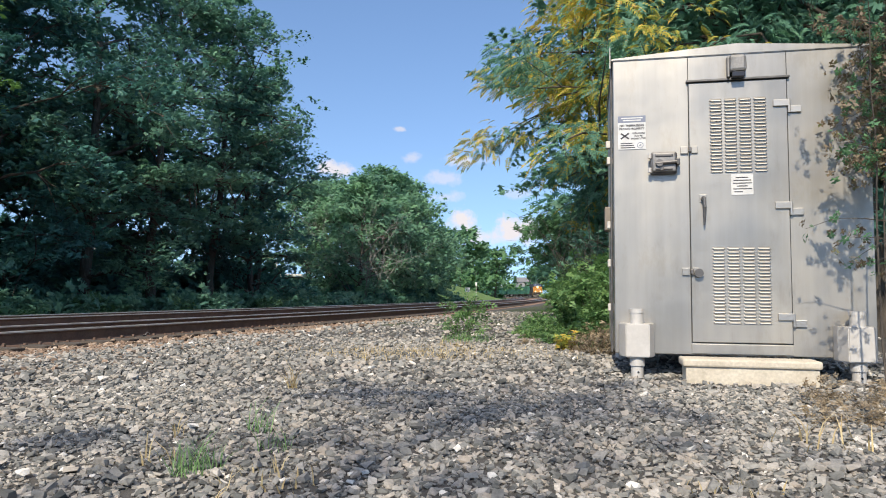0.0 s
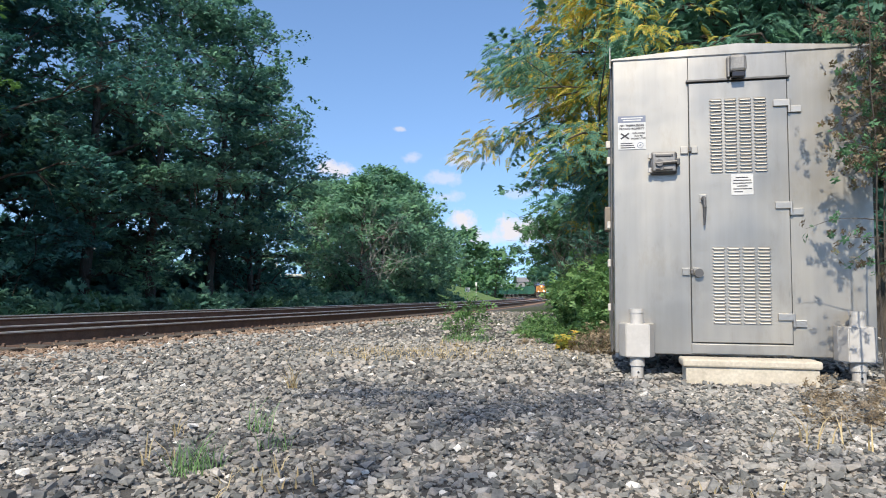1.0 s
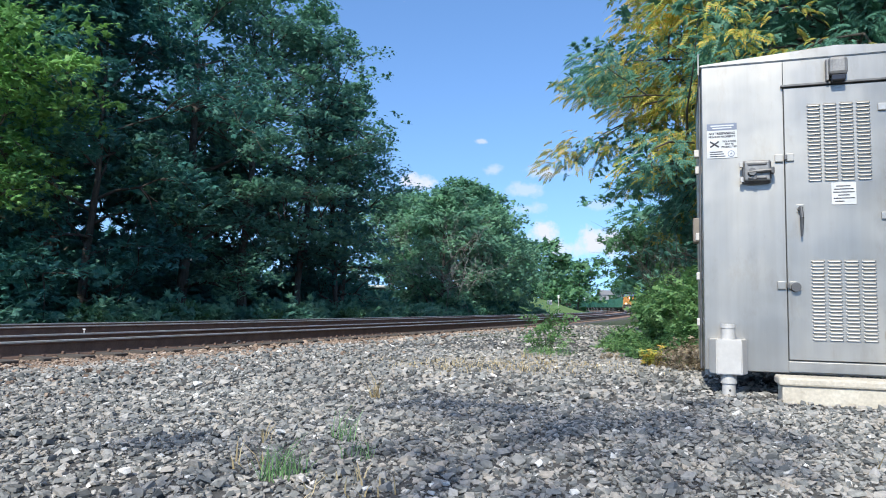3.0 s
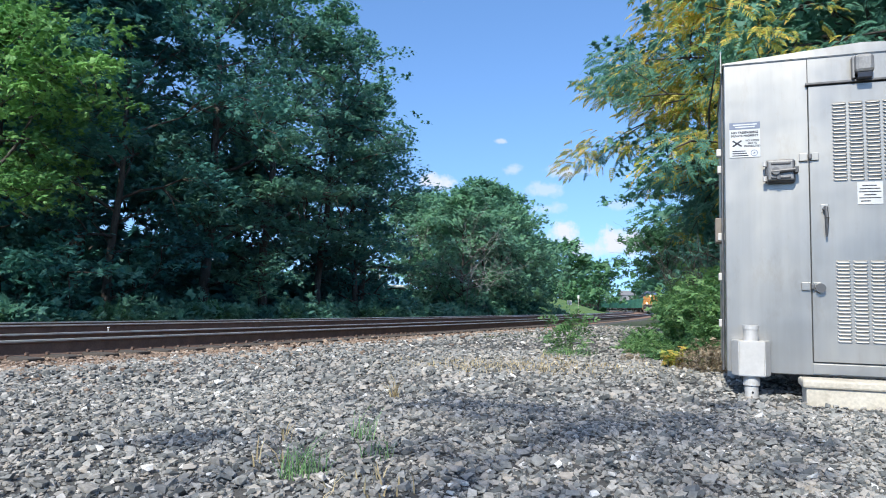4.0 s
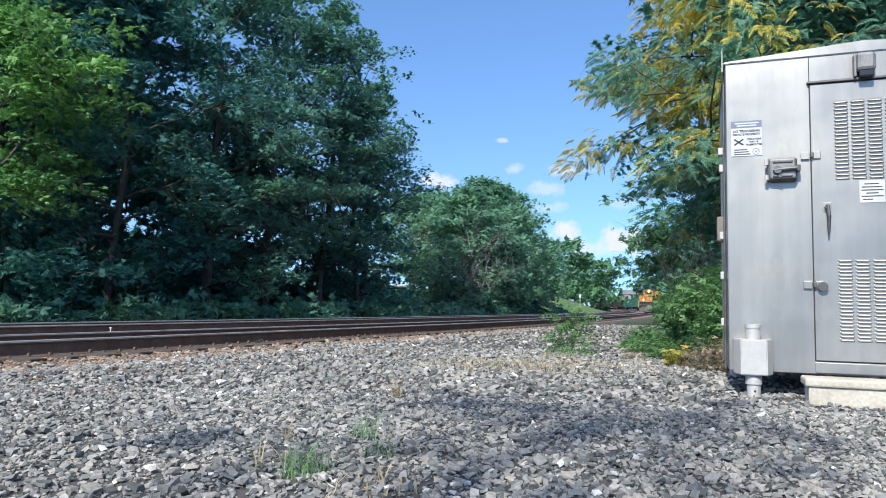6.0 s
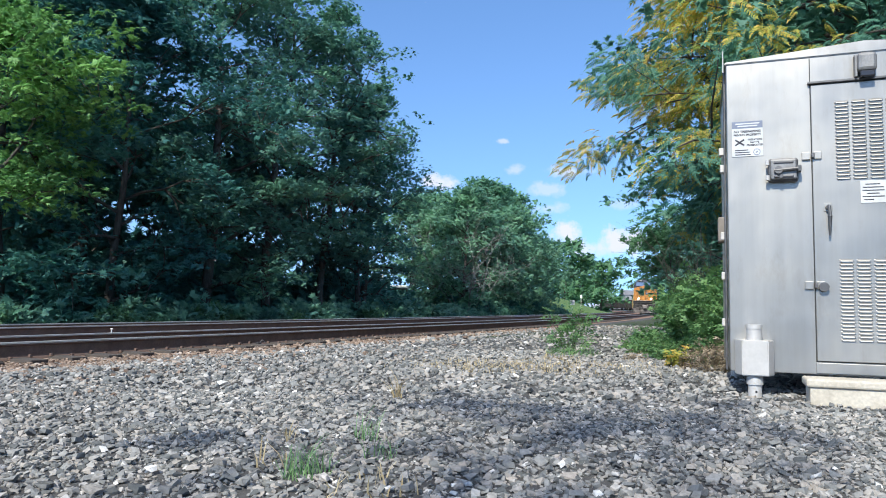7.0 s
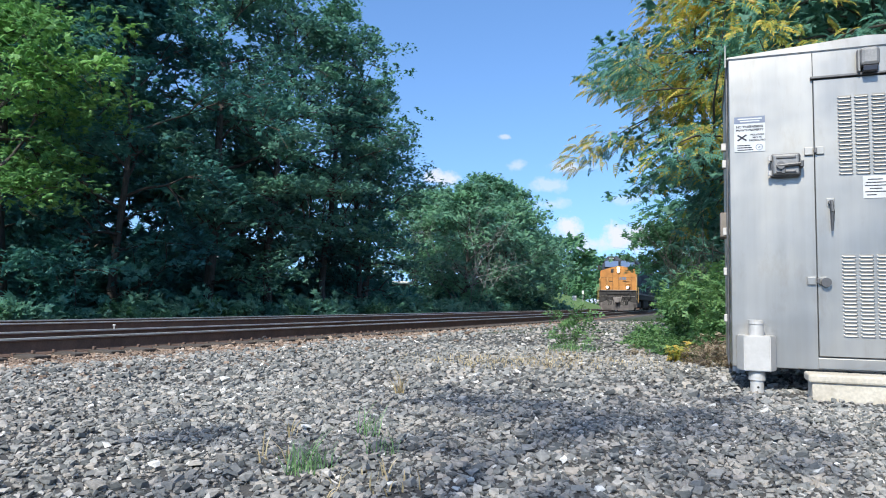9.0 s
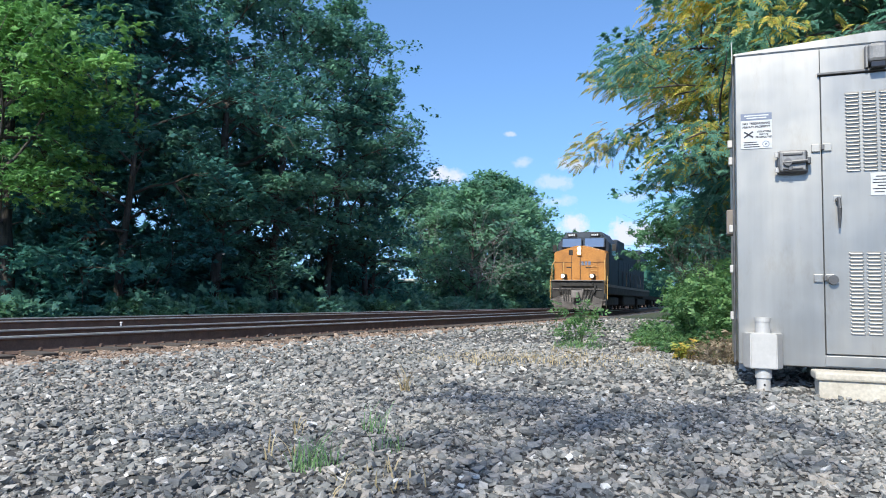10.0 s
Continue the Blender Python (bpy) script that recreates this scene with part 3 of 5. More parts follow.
    # door lever
    h = part("door_handle", tube(B(), (0.662, -0.014, V0 + 1.19), (0.662, -0.05, V0 + 1.19), 0.017, n=16), M_ALU_DARK, c)
    bm = box(B(), 0.635, 0.69, -0.016, -0.011, V0 + 1.16, V0 + 1.225, 0.004)
    part("rose", bm, M_ALU, h)
    bm = tube(B(), (0.664, -0.05, V0 + 1.2), (0.668, -0.06, V0 + 1.12), 0.011, 0.014, 10)
    tube(bm, (0.668, -0.06, V0 + 1.12), (0.666, -0.05, V0 + 0.985), 0.014, 0.006, 10)
    part("lever", bm, M_ALU_DARK, h)
    # covered receptacle with hinged lid
    r = part("receptacle_box", box(B(), 0.275, 0.475, -0.055, 0.002, V0 + 1.385, V0 + 1.56, 0.018), M_ALU_DARK, c, "grey cast receptacle box with hinged lid")
    part("lid", box(B(), 0.29, 0.462, -0.078, -0.052, V0 + 1.4, V0 + 1.548, 0.012), M_ALU_MID, r)
    bm = tube(B(), (0.31, -0.09, V0 + 1.462), (0.468, -0.094, V0 + 1.472), 0.014, 0.012, 8)
    tube(bm, (0.34, -0.078, V0 + 1.465), (0.34, -0.102, V0 + 1.465), 0.028, n=12)
    box(bm, 0.345, 0.37, -0.09, -0.076, V0 + 1.405, V0 + 1.46, 0.004)
    part("latch_lever", bm, M_ALU_DARK, r)
    part("lid_rib", box(B(), 0.31, 0.44, -0.086, -0.07, V0 + 1.515, V0 + 1.535, 0.005), M_ALU_DARK, r)
    part("lid_rib", box(B(), 0.31, 0.44, -0.086, -0.07, V0 + 1.412, V0 + 1.428, 0.005), M_ALU_DARK, r)
    part("latch_catch", box(B(), 0.462, 0.492, -0.08, -0.03, V0 + 1.45, V0 + 1.5, 0.006), M_ALU_DARK, r)
    for v in (1.415, 1.525):
        part("lid_hinge", tube(B(), (0.27, -0.06, V0 + v - 0.018), (0.27, -0.06, V0 + v + 0.018), 0.014, n=10), M_CAST, r)
    # door lamp under the eaves
    l = part("door_lamp", box(B(), 0.862, 0.985, -0.095, -0.012, V0 + 2.15, V0 + 2.285, 0.025), M_ALU_MID, c, "grey cast door lamp")
    part("lens", box(B(), 0.878, 0.97, -0.09, -0.03, V0 + 2.108, V0 + 2.152, 0.008), plain("dark_lamp_glass", (0.03, 0.03, 0.035), 0.2), l)
    part("lamp_bracket", box(B(), 0.85, 0.866, -0.06, 0.0, V0 + 2.12, V0 + 2.28, 0.004), M_ALU_MID, l)
    # legs with their conduit housings
    for u, s in ((0.155, 0.0), (1.675, 0.0)):
        leg = part("leg_housing", housing(u), M_CAST, c)
        box_m = tube(B(), (u, -0.12, V0 + 0.232), (u, -0.12, V0 + 0.315), 0.05, n=24)
        tube(box_m, (u, -0.12, V0 + 0.315), (u, -0.12, V0 + 0.345), 0.055, n=24)
        part("pipe_stub", box_m, M_CAST, leg)
        foot = tube(B(), (u, -0.12, -0.06), (u, -0.12, V0 - 0.08), 0.046, n=24)
        tube(foot, (u, -0.12, V0 - 0.08), (u, -0.12, V0 - 0.012), 0.056, 0.054, 24)
        part("foot_pipe", foot, M_CAST, leg)
        part("pin_hole", tube(B(), (u + 0.005, -0.168, 0.055), (u + 0.005, -0.162, 0.055), 0.008, n=10), M_SEAM, leg)
    for u in (0.1, CW - 0.1):
        part("rear_leg", tube(B(), (u, CD - 0.15, -0.06), (u, CD - 0.15, CB + 0.01), 0.05), M_CAST, c)
    # fittings along the side wall
    for v, y in ((1.53, 0.25), (1.0, 0.3), (0.68, 0.22), (0.32, 0.25), (1.72, 0.5)):
        part("side_bracket", box(B(), -0.045, 0.004, y, y + 0.06, V0 + v, V0 + v + 0.06, 0.005), M_CAST, c)
    part("side_panel_box", box(B(), -0.06, 0.004, 0.45, 0.62, V0 + 1.0, V0 + 1.2, 0.008), plain("brown_grey_paint", (0.2, 0.17, 0.14), 0.6), c)
    part("antenna_rod", tube(B(), (-0.02, 0.04, CT - 0.05), (-0.02, 0.04, CT + 0.12), 0.006, 0.004, 8), M_CAST, c)
    part("conduit", tube(B(), (-0.02, 0.12, CB), (-0.01, 0.12, CT - 0.02), 0.009, n=10), M_ALU_DARK, c)
    # warning sign and door notice
    white = plain("white_sign_face", (0.56, 0.56, 0.55), 0.5)
    ink = plain("black_sign_ink", (0.03, 0.03, 0.04), 0.6, grain=False)
    bluegrey = plain("blue_grey_sign_band", (0.16, 0.18, 0.24), 0.5, grain=False)
    s = part("warning_sign", box(B(), 0.035, 0.247, -0.005, 0.0, V0 + 1.595, V0 + 1.862, 0.001), white, c, "white no-trespassing notice with grey heading band")
    part("heading_band", box(B(), 0.035, 0.247, -0.0065, -0.004, V0 + 1.81, V0 + 1.862), bluegrey, s)
    for k, (a, b) in enumerate(((0.06, 0.225), (0.075, 0.21))):
        part("heading_bar", box(B(), a, b, -0.0075, -0.006, V0 + 1.84 - 0.018 * k, V0 + 1.849 - 0.018 * k), white, s)
    for body_text, size, x, z in (("NO TRESPASSING", 0.0235, 0.141, 1.777), ("PRIVATE PROPERTY", 0.0215, 0.141, 1.752), ("VIOLATORS", 0.018, 0.192, 1.716),
                                  ("MAY BE", 0.018, 0.192, 1.695), ("PROSECUTED", 0.018, 0.192, 1.674)):
        text_mesh(body_text, size, ink, s, pose(x, -0.0062, V0 + z, 90))
    bm = B()
    for a in (35, -35):
        box(bm, -0.038, 0.038, -0.0012, 0.0, -0.006, 0.006, m=pose(0.088, -0.0055, V0 + 1.702, 0, a, 0))
    part("crossed_bars", bm, ink, s)
    for k in range(3):
        part("small_print", box(B(), 0.055, 0.165 - 0.01 * k, -0.0065, -0.004, V0 + 1.606 + 0.017 * k, V0 + 1.613 + 0.017 * k), ink, s)
    bm = B()
    for k in range(20):
        a0 = 2 * math.pi * k / 20
        box(bm, -0.0042, 0.0042, -0.0012, 0, -0.002, 0.002, m=Matrix.Translation((0.205 + 0.022 * math.cos(a0), -0.0055, V0 + 1.626 + 0.022 * math.sin(a0))) @ pose(0, 0, 0, 0, 90 - math.degrees(a0), 0))
    box(bm, -0.008, 0.008, -0.0012, 0, -0.004, 0.004, m=pose(0.205, -0.0055, V0 + 1.626, 0, -40, 0))
    part("round_emblem", bm, bluegrey, s)
    s = part("door_notice", box(B(), 0.868, 1.026, -0.018, -0.013, V0 + 1.215, V0 + 1.375, 0.001), white, c, "small white door notice with printed lines")
    for k, (a, b) in enumerate(((0.9, 0.99), (0.885, 1.01), (0.88, 1.015), (0.91, 0.985), (0.88, 1.015), (0.89, 0.95))):
        part("printed_line", box(B(), a, b, -0.0195, -0.0175, V0 + 1.345 - 0.022 * k, V0 + 1.352 - 0.022 * k), ink, s)


cabinet()


def step_pad():
    s = root("concrete_step", CAB @ pose(0.44, -0.47, 0), "weathered concrete step in front of the cabinet door", "step")
    part("slab", box(B(), 0, 0.9, 0, 0.24, 0.135, 0.19, 0.014), M_CONCRETE, s)
    part("plinth", box(B(), 0.022, 0.885, 0.02, 0.22, -0.06, 0.137, 0.008), M_CONCRETE, s)


step_pad()

# ---- plants ----


def leaflet(l, w, fold=0.12):
    """A four-cornered leaflet, folded slightly along its middle, base at the origin, tip along x."""
    return np.array([(0, 0, 0), (l * 0.5, -w / 2, -fold * w), (l, 0, -0.1 * l), (l * 0.5, w / 2, -fold * w)])


def spray_shape(kind):
    """A twig with leaflets: 'pinnate' has pairs along a drooping stalk, 'simple' a tuft of single leaves."""
    vs = []
    if kind in ("fine", "tuft"):
        # far trees: three-cornered leaflets
        n = 5 if kind == "fine" else 4
        for k in range(n):
            x = 0.08 + 0.85 / n * k
            for side in (-1, 1):
                a = side * (1.2 - 0.1 * k) if kind == "fine" else side * (2.2 - 0.5 * k)
                c, s = math.cos(a), math.sin(a)
                l, w = (0.38 - 0.02 * k, 0.17) if kind == "fine" else (0.5, 0.3)
                x = x if kind == "fine" else 0.3
                q = np.array([(0, -w * 0.5, 0), (l, 0, -0.12 * l), (0.1 * l, w * 0.5, 0.02)])
                vs.append(np.column_stack([q[:, 0] * c - q[:, 1] * s + x, q[:, 0] * s + q[:, 1] * c, q[:, 2] - 0.25 * x * x + (0.04 * k if kind == "tuft" else 0)]))
        vs.append(np.array([(0.86, -0.08, -0.15), (1.2, 0, -0.25), (0.86, 0.08, -0.15)]))
    elif kind == "feather":
        for k in range(6):
            x = 0.06 + 0.155 * k
            for side in (-1, 1):
                a = side * (1.25 - 0.08 * k)
                c, s = math.cos(a), math.sin(a)
                l, w = 0.3 - 0.015 * k, 0.15
                q = np.array([(0, -w * 0.5, 0), (l, 0, -0.3 * l), (0.15 * l, w * 0.5, 0.02)])
                vs.append(np.column_stack([q[:, 0] * c - q[:, 1] * s + x, q[:, 0] * s + q[:, 1] * c, q[:, 2] - 0.35 * x * x]))
        vs.append(np.array([(0.9, -0.07, -0.28), (1.2, 0, -0.48), (0.9, 0.07, -0.28)]))
    elif kind == "pinnate":
        for k in range(3):
            x = 0.1 + 0.27 * k
            for side in (-1, 1):
                a = side * (1.2 - 0.16 * k)
                c, s = math.cos(a), math.sin(a)
                q = leaflet(0.42 - 0.03 * k, 0.19)
                q = np.column_stack([q[:, 0] * c - q[:, 1] * s + x, q[:, 0] * s + q[:, 1] * c, q[:, 2] - 0.25 * x * x])
                vs.append(q)
        q = leaflet(0.36, 0.18)
        vs.append(q + (0.78, 0, -0.16))
    else:
        for k in range(7):
            a, e = k * 2.4, 0.5 - 0.12 * k
            c, s = math.cos(a), math.sin(a)
            q = leaflet(0.5, 0.27)
            z = q[:, 2] + q[:, 0] * math.sin(e)
            x = q[:, 0] * math.cos(e)
            vs.append(np.column_stack([x * c - q[:, 1] * s, x * s + q[:, 1] * c, z + 0.09 * k]))
    v = np.concatenate(vs)
    return v, np.arange(len(v)).reshape(len(vs), -1)


def aim(rng, dirs, lean=0.5):
    """Rotations whose x axis lies near dirs, z axis upward."""
    d = dirs + rng.normal(0, lean, dirs.shape)
    d /= np.linalg.norm(d, axis=1)[:, None]
    up = np.tile((0.0, 0.0, 1.0), (len(d), 1)) + rng.normal(0, 0.5, d.shape)
    y = np.cross(up, d)
    y /= np.linalg.norm(y, axis=1)[:, None]
    z = np.cross(d, y)
    return np.stack([d, y, z], 2)


def branch_arrays(segs, sides=6):
    """Tapered tubes for segments (p0, p1, r0, r1)."""
    a = np.arange(sides) * 2 * np.pi / sides
    p0, p1 = np.array([s[0] for s in segs]), np.array([s[1] for s in segs])
    r0, r1 = np.array([s[2] for s in segs]), np.array([s[3] for s in segs])
    d = p1 - p0
    d = d / np.linalg.norm(d, axis=1)[:, None]
    ref = np.where(np.abs(d[:, 2:3]) > 0.9, np.array([[1.0, 0, 0]]), np.array([[0, 0, 1.0]]))
    x = np.cross(ref, d)
    x /= np.linalg.norm(x, axis=1)[:, None]
    y = np.cross(d, x)
    ring = x[:, None] * np.cos(a)[None, :, None] + y[:, None] * np.sin(a)[None, :, None]
    v = np.concatenate([p0[:, None] + ring * r0[:, None, None], p1[:, None] + ring * r1[:, None, None]], 1)
    i = np.arange(sides)
    f = np.stack([i, (i + 1) % sides, (i + 1) % sides + sides, i + sides], 1)
    f = f[None] + (np.arange(len(segs)) * 2 * sides)[:, None, None]
    return v.reshape(-1, 3), f.reshape(-1, 4)


def limb(rng, segs, tips, p, d, length, r, depth, droop=0.0):
    """Grows one limb in bent pieces; its side shoots and tips carry the leaves."""
    n = 4 if depth else 3
    p, d = np.array(p, float), np.array(d, float)
    for k in range(n):
        d = d + rng.normal(0, 0.16, 3) + (0, 0, -droop * (k + 1) / n)
        d /= np.linalg.norm(d)
        q = p + d * length / n
        segs.append((p, q, r * (1 - 0.8 * k / n), r * (1 - 0.8 * (k + 1) / n)))
        p = q
        if depth and k >= 1:
            for _ in range(2):
                e = d + rng.normal(0, 0.75, 3)
                e /= np.linalg.norm(e)
                limb(rng, segs, tips, p, e, length * rng.uniform(0.35, 0.6), r * (0.7 - 0.5 * k / n), depth - 1, droop)
        if k >= 1:
            tips.append((p, d))
    return p


def tree_meshes(seed, height, radius, base, sprays, kind="pinnate", size=0.5, mat=None, stem=0.22, clump=0.9, limbs=16, profile=None, droop=0.12, yellow=None, flat=0.45, sides=4, fall=0.7, lift=1.0):
    rng = np.random.default_rng(seed)
    segs, tips = [], []
    p = np.zeros(3)
    n = 9
    spine = [p]
    for k in range(n):
        q = p + np.array((*rng.normal(0, 0.035 * height / n * 2, 2), height * 0.93 / n))
        segs.append((p, q, stem * (1 - 0.85 * k / n), stem * (1 - 0.85 * (k + 1) / n)))
        p = q
        spine.append(p)
    spine = np.array(spine)
    tips.append((p, np.array((0, 0, 1.0))))
    prof = profile or (lambda t: (0.55 + 0.45 * math.sin(math.pi * min(1, t * 1.15))) * (1 - 0.55 * max(0, t - 0.55) / 0.45))
    for k in range(limbs):
        t = (k + rng.uniform(0.1, 0.9)) / limbs
        z = base + (height * 0.92 - base) * t
        at = np.array([np.interp(z, spine[:, 2], spine[:, i]) for i in range(3)])
        a = k * 2.4 + rng.uniform(-0.5, 0.5)
        e = lift * (rng.uniform(0.15, 0.5) + 0.5 * t)
        ln = radius * prof(t) * rng.uniform(0.75, 1.15)
        limb(rng, segs, tips, at, (math.cos(a) * math.cos(e), math.sin(a) * math.cos(e), math.sin(e)), ln, stem * (0.42 - 0.25 * t), 1, droop)
    wood = branch_arrays(segs, sides)
    tp = np.array([t[0] for t in tips])
    pick = rng.integers(0, len(tp), sprays)
    # each shoot carries a shallow dome of leaf sprays, its rim hanging
    az, rise = rng.uniform(0, 2 * np.pi, sprays), rng.uniform(-0.15, 1.0, sprays)
    flank = np.sqrt(1 - np.clip(rise, 0, 1) ** 2)
    radial = np.column_stack([np.cos(az), np.sin(az), np.zeros(sprays)])
    reach = clump * rng.uniform(0.55, 1.25, len(tp))[pick] * rng.uniform(0.6, 1.05, sprays)
    place = tp[pick] + radial * (flank * reach)[:, None] + np.column_stack([np.zeros((sprays, 2)), flat * reach * rise])
    ok = place[:, 2] > base * 0.55
    place, radial, rise = place[ok], radial[ok], rise[ok]
    out = place - np.column_stack([np.interp(place[:, 2], spine[:, 2], spine[:, 0]), np.interp(place[:, 2], spine[:, 2], spine[:, 1]), place[:, 2]])
    out /= np.linalg.norm(out, axis=1)[:, None] + 1e-6
    out = 0.8 * out + radial
    out[:, 2] -= fall * (1.4 - rise)
    out /= np.linalg.norm(out, axis=1)[:, None] + 1e-6
    R = aim(rng, out, 0.25) * (size * rng.uniform(0.7, 1.3, len(place)))[:, None, None]
    tv, tf = spray_shape(kind)
    v, f = spread(tv, tf, R, place)
    tw = mesh_arrays("trunk", *wood, [M_BARK], None, True)
    if yellow is None:
        return tw, [("crown", mesh_arrays("crown", v, f, [mat]))]
    ysel = yellow(place, rng)
    vs = v.reshape(len(place), -1, 3)

    def pick_arr(sel):
        vv = vs[sel].reshape(-1, 3)
        return vv, np.arange(len(vv)).reshape(-1, tf.shape[1])
    return tw, [("crown", mesh_arrays("crown", *pick_arr(~ysel), [mat])), ("yellow_foliage", mesh_arrays("yellow_foliage", *pick_arr(ysel), [M_LEAF_YELLOW]))]


def plant_tree(name, meshes, m, label, group="", category="tree"):
    t = root(name, m, label, category, group)
    w = new(meshes[0].name.split(".")[0], meshes[0])
    w.parent = t
    if w.name.startswith("stem_cluster"):
        tagged(w, kind="stuff")
    for nm, me in meshes[1]:
        c = new(nm, me)
        c.parent = t
    return t


def stand(x, y, sink=0.1, turn=0.0, scale=1.0):
    return pose(x, y, float(land(x, y)) - sink, 0, 0, turn) @ Matrix.Scale(scale, 4)


def at_track(p, y):
    """A place at p metres from the near track's centre, abreast of y."""
    s = track_slope(y)
    k = math.sqrt(1 + s * s)
    return track_x(y) + p / k, y - p * s / k


def set_out(name, kinds, rows, label, group, seed=5, category="tree"):
    """rows: x, y, kind, scale. One of each kind is built, the rest are copies."""
    rng = random.Random(seed)
    first = {}
    for x, y, k, s in rows:
        m = stand(x, y, 0.12, rng.uniform(0, 360))
        if k not in first:
            t = first[k] = plant_tree(name, kinds[k], m, label, group, category)
        else:
            t = copy_thing(first[k], m)
        t.scale = (s * rng.uniform(0.93, 1.07), s * rng.uniform(0.93, 1.07), s)


def along(rows):
    return [(*at_track(p, y), k, s) for p, y, k, s in rows]


def wood_left():
    kinds = [tree_meshes(11, 17, 4.6, 1.3, 9300, "tuft", 0.31, M_LEAF, 0.24, 1.0, 24, fall=0.4),
             tree_meshes(12, 19, 4.2, 1.6, 10500, "tuft", 0.29, M_LEAF_LACE, 0.26, 0.95, 26, fall=0.4),
             tree_meshes(13, 15, 4.8, 1.1, 9300, "tuft", 0.31, M_LEAF, 0.22, 1.0, 24, fall=0.4),
             tree_meshes(17, 18, 4.0, 2.6, 8500, "tuft", 0.29, M_LEAF_LACE, 0.26, 0.9, 24, fall=0.4)]
    set_out("deciduous_tree", kinds, along([(-13.4, 16.5, 0, 1.0), (-12.8, 20.5, 2, 0.9), (-12.6, 25, 1, 1.0), (-13.2, 30, 3, 1.05),
                                            (-12.9, 34.5, 3, 1.05), (-12.3, 38.0, 2, 0.95), (-13.6, 40.5, 3, 0.9)]), "tall dark green deciduous tree beside the tracks", "trees along the railway")
    maple = [tree_meshes(16, 9.8, 3.3, 3.6, 6500, "tuft", 0.27, M_LEAF_LIGHT, 0.16, 0.8, 18, fall=0.4)]
    set_out("maple_tree", maple, along([(-10.6, 14.2, 0, 1.0)]), "light green sunlit maple beside the tracks", "", 2)
    back = [tree_meshes(14, 18, 5.2, 2.0, 2600, "tuft", 0.75, M_LEAF_LACE, 0.26, 1.4, 16), tree_meshes(15, 15, 5.0, 1.6, 2600, "tuft", 0.75, M_LEAF, 0.24, 1.4, 16)]
    set_out("woodland_tree", back, along([(-19.5, 18, 0, 1.1), (-18, 23, 1, 1.2), (-18.5, 34, 1, 0.9), (-20.5, 44, 1, 0.75), (-25, 39, 1, 0.8),
                                          (-26, 25, 0, 1.1), (-33, 20, 0, 1.1), (-33, 34, 1, 1.2)]), "dark green tree deeper in the wood", "trees in the wood", 6)


def wood_middle():
    """Rounder, lower trees further along the far side, and the distant ones past the bend."""
    kinds = [tree_meshes(21, 11.0, 4.6, 0.5, 4200, "tuft", 0.45, M_LEAF_PALE, 0.2, 1.2, 24), tree_meshes(22, 9.0, 4.2, 0.4, 3600, "tuft", 0.45, M_LEAF_PALE, 0.18, 1.35, 22)]
    set_out("broadleaf_tree", kinds, along([(-12, 55, 0, 1.0), (-12.0, 61, 0, 1.16), (-11.8, 67, 0, 1.16), (-12.0, 73, 1, 1.1), (-12.0, 80, 1, 1.0), (-17.5, 62, 0, 1.05), (-17.8, 57.5, 1, 1.15),
                                            (-17, 73, 1, 1.25), (-18, 90, 1, 0.95)]), "rounded mid-green broadleaf tree beyond the tracks", "trees beyond the far track", 9)
    far = [tree_meshes(23, 14, 6.0, 0.8, 700, "tuft", 1.6, M_LEAF_MID, 0.3, 1.9, 14)]
    set_out("distant_tree", far, along([(-30, 150, 0, 1.0), (-22, 178, 0, 1.3), (-32, 195, 0, 1.0), (-14, 222, 0, 1.2), (-20, 240, 0, 1.2), (-42, 165, 0, 1.0), (-12, 285, 0, 1.0), (-24, 275, 0, 1.1),
                                        (14, 300, 0, 1.0), (24, 330, 0, 1.1), (8, 350, 0, 1.0), (-12, 345, 0, 1.2), (-28, 330, 0, 1.2), (-50, 300, 0, 1.2), (40, 350, 0, 1.3)]),
            "distant green tree past the bend of the line", "trees past the bend", 4)


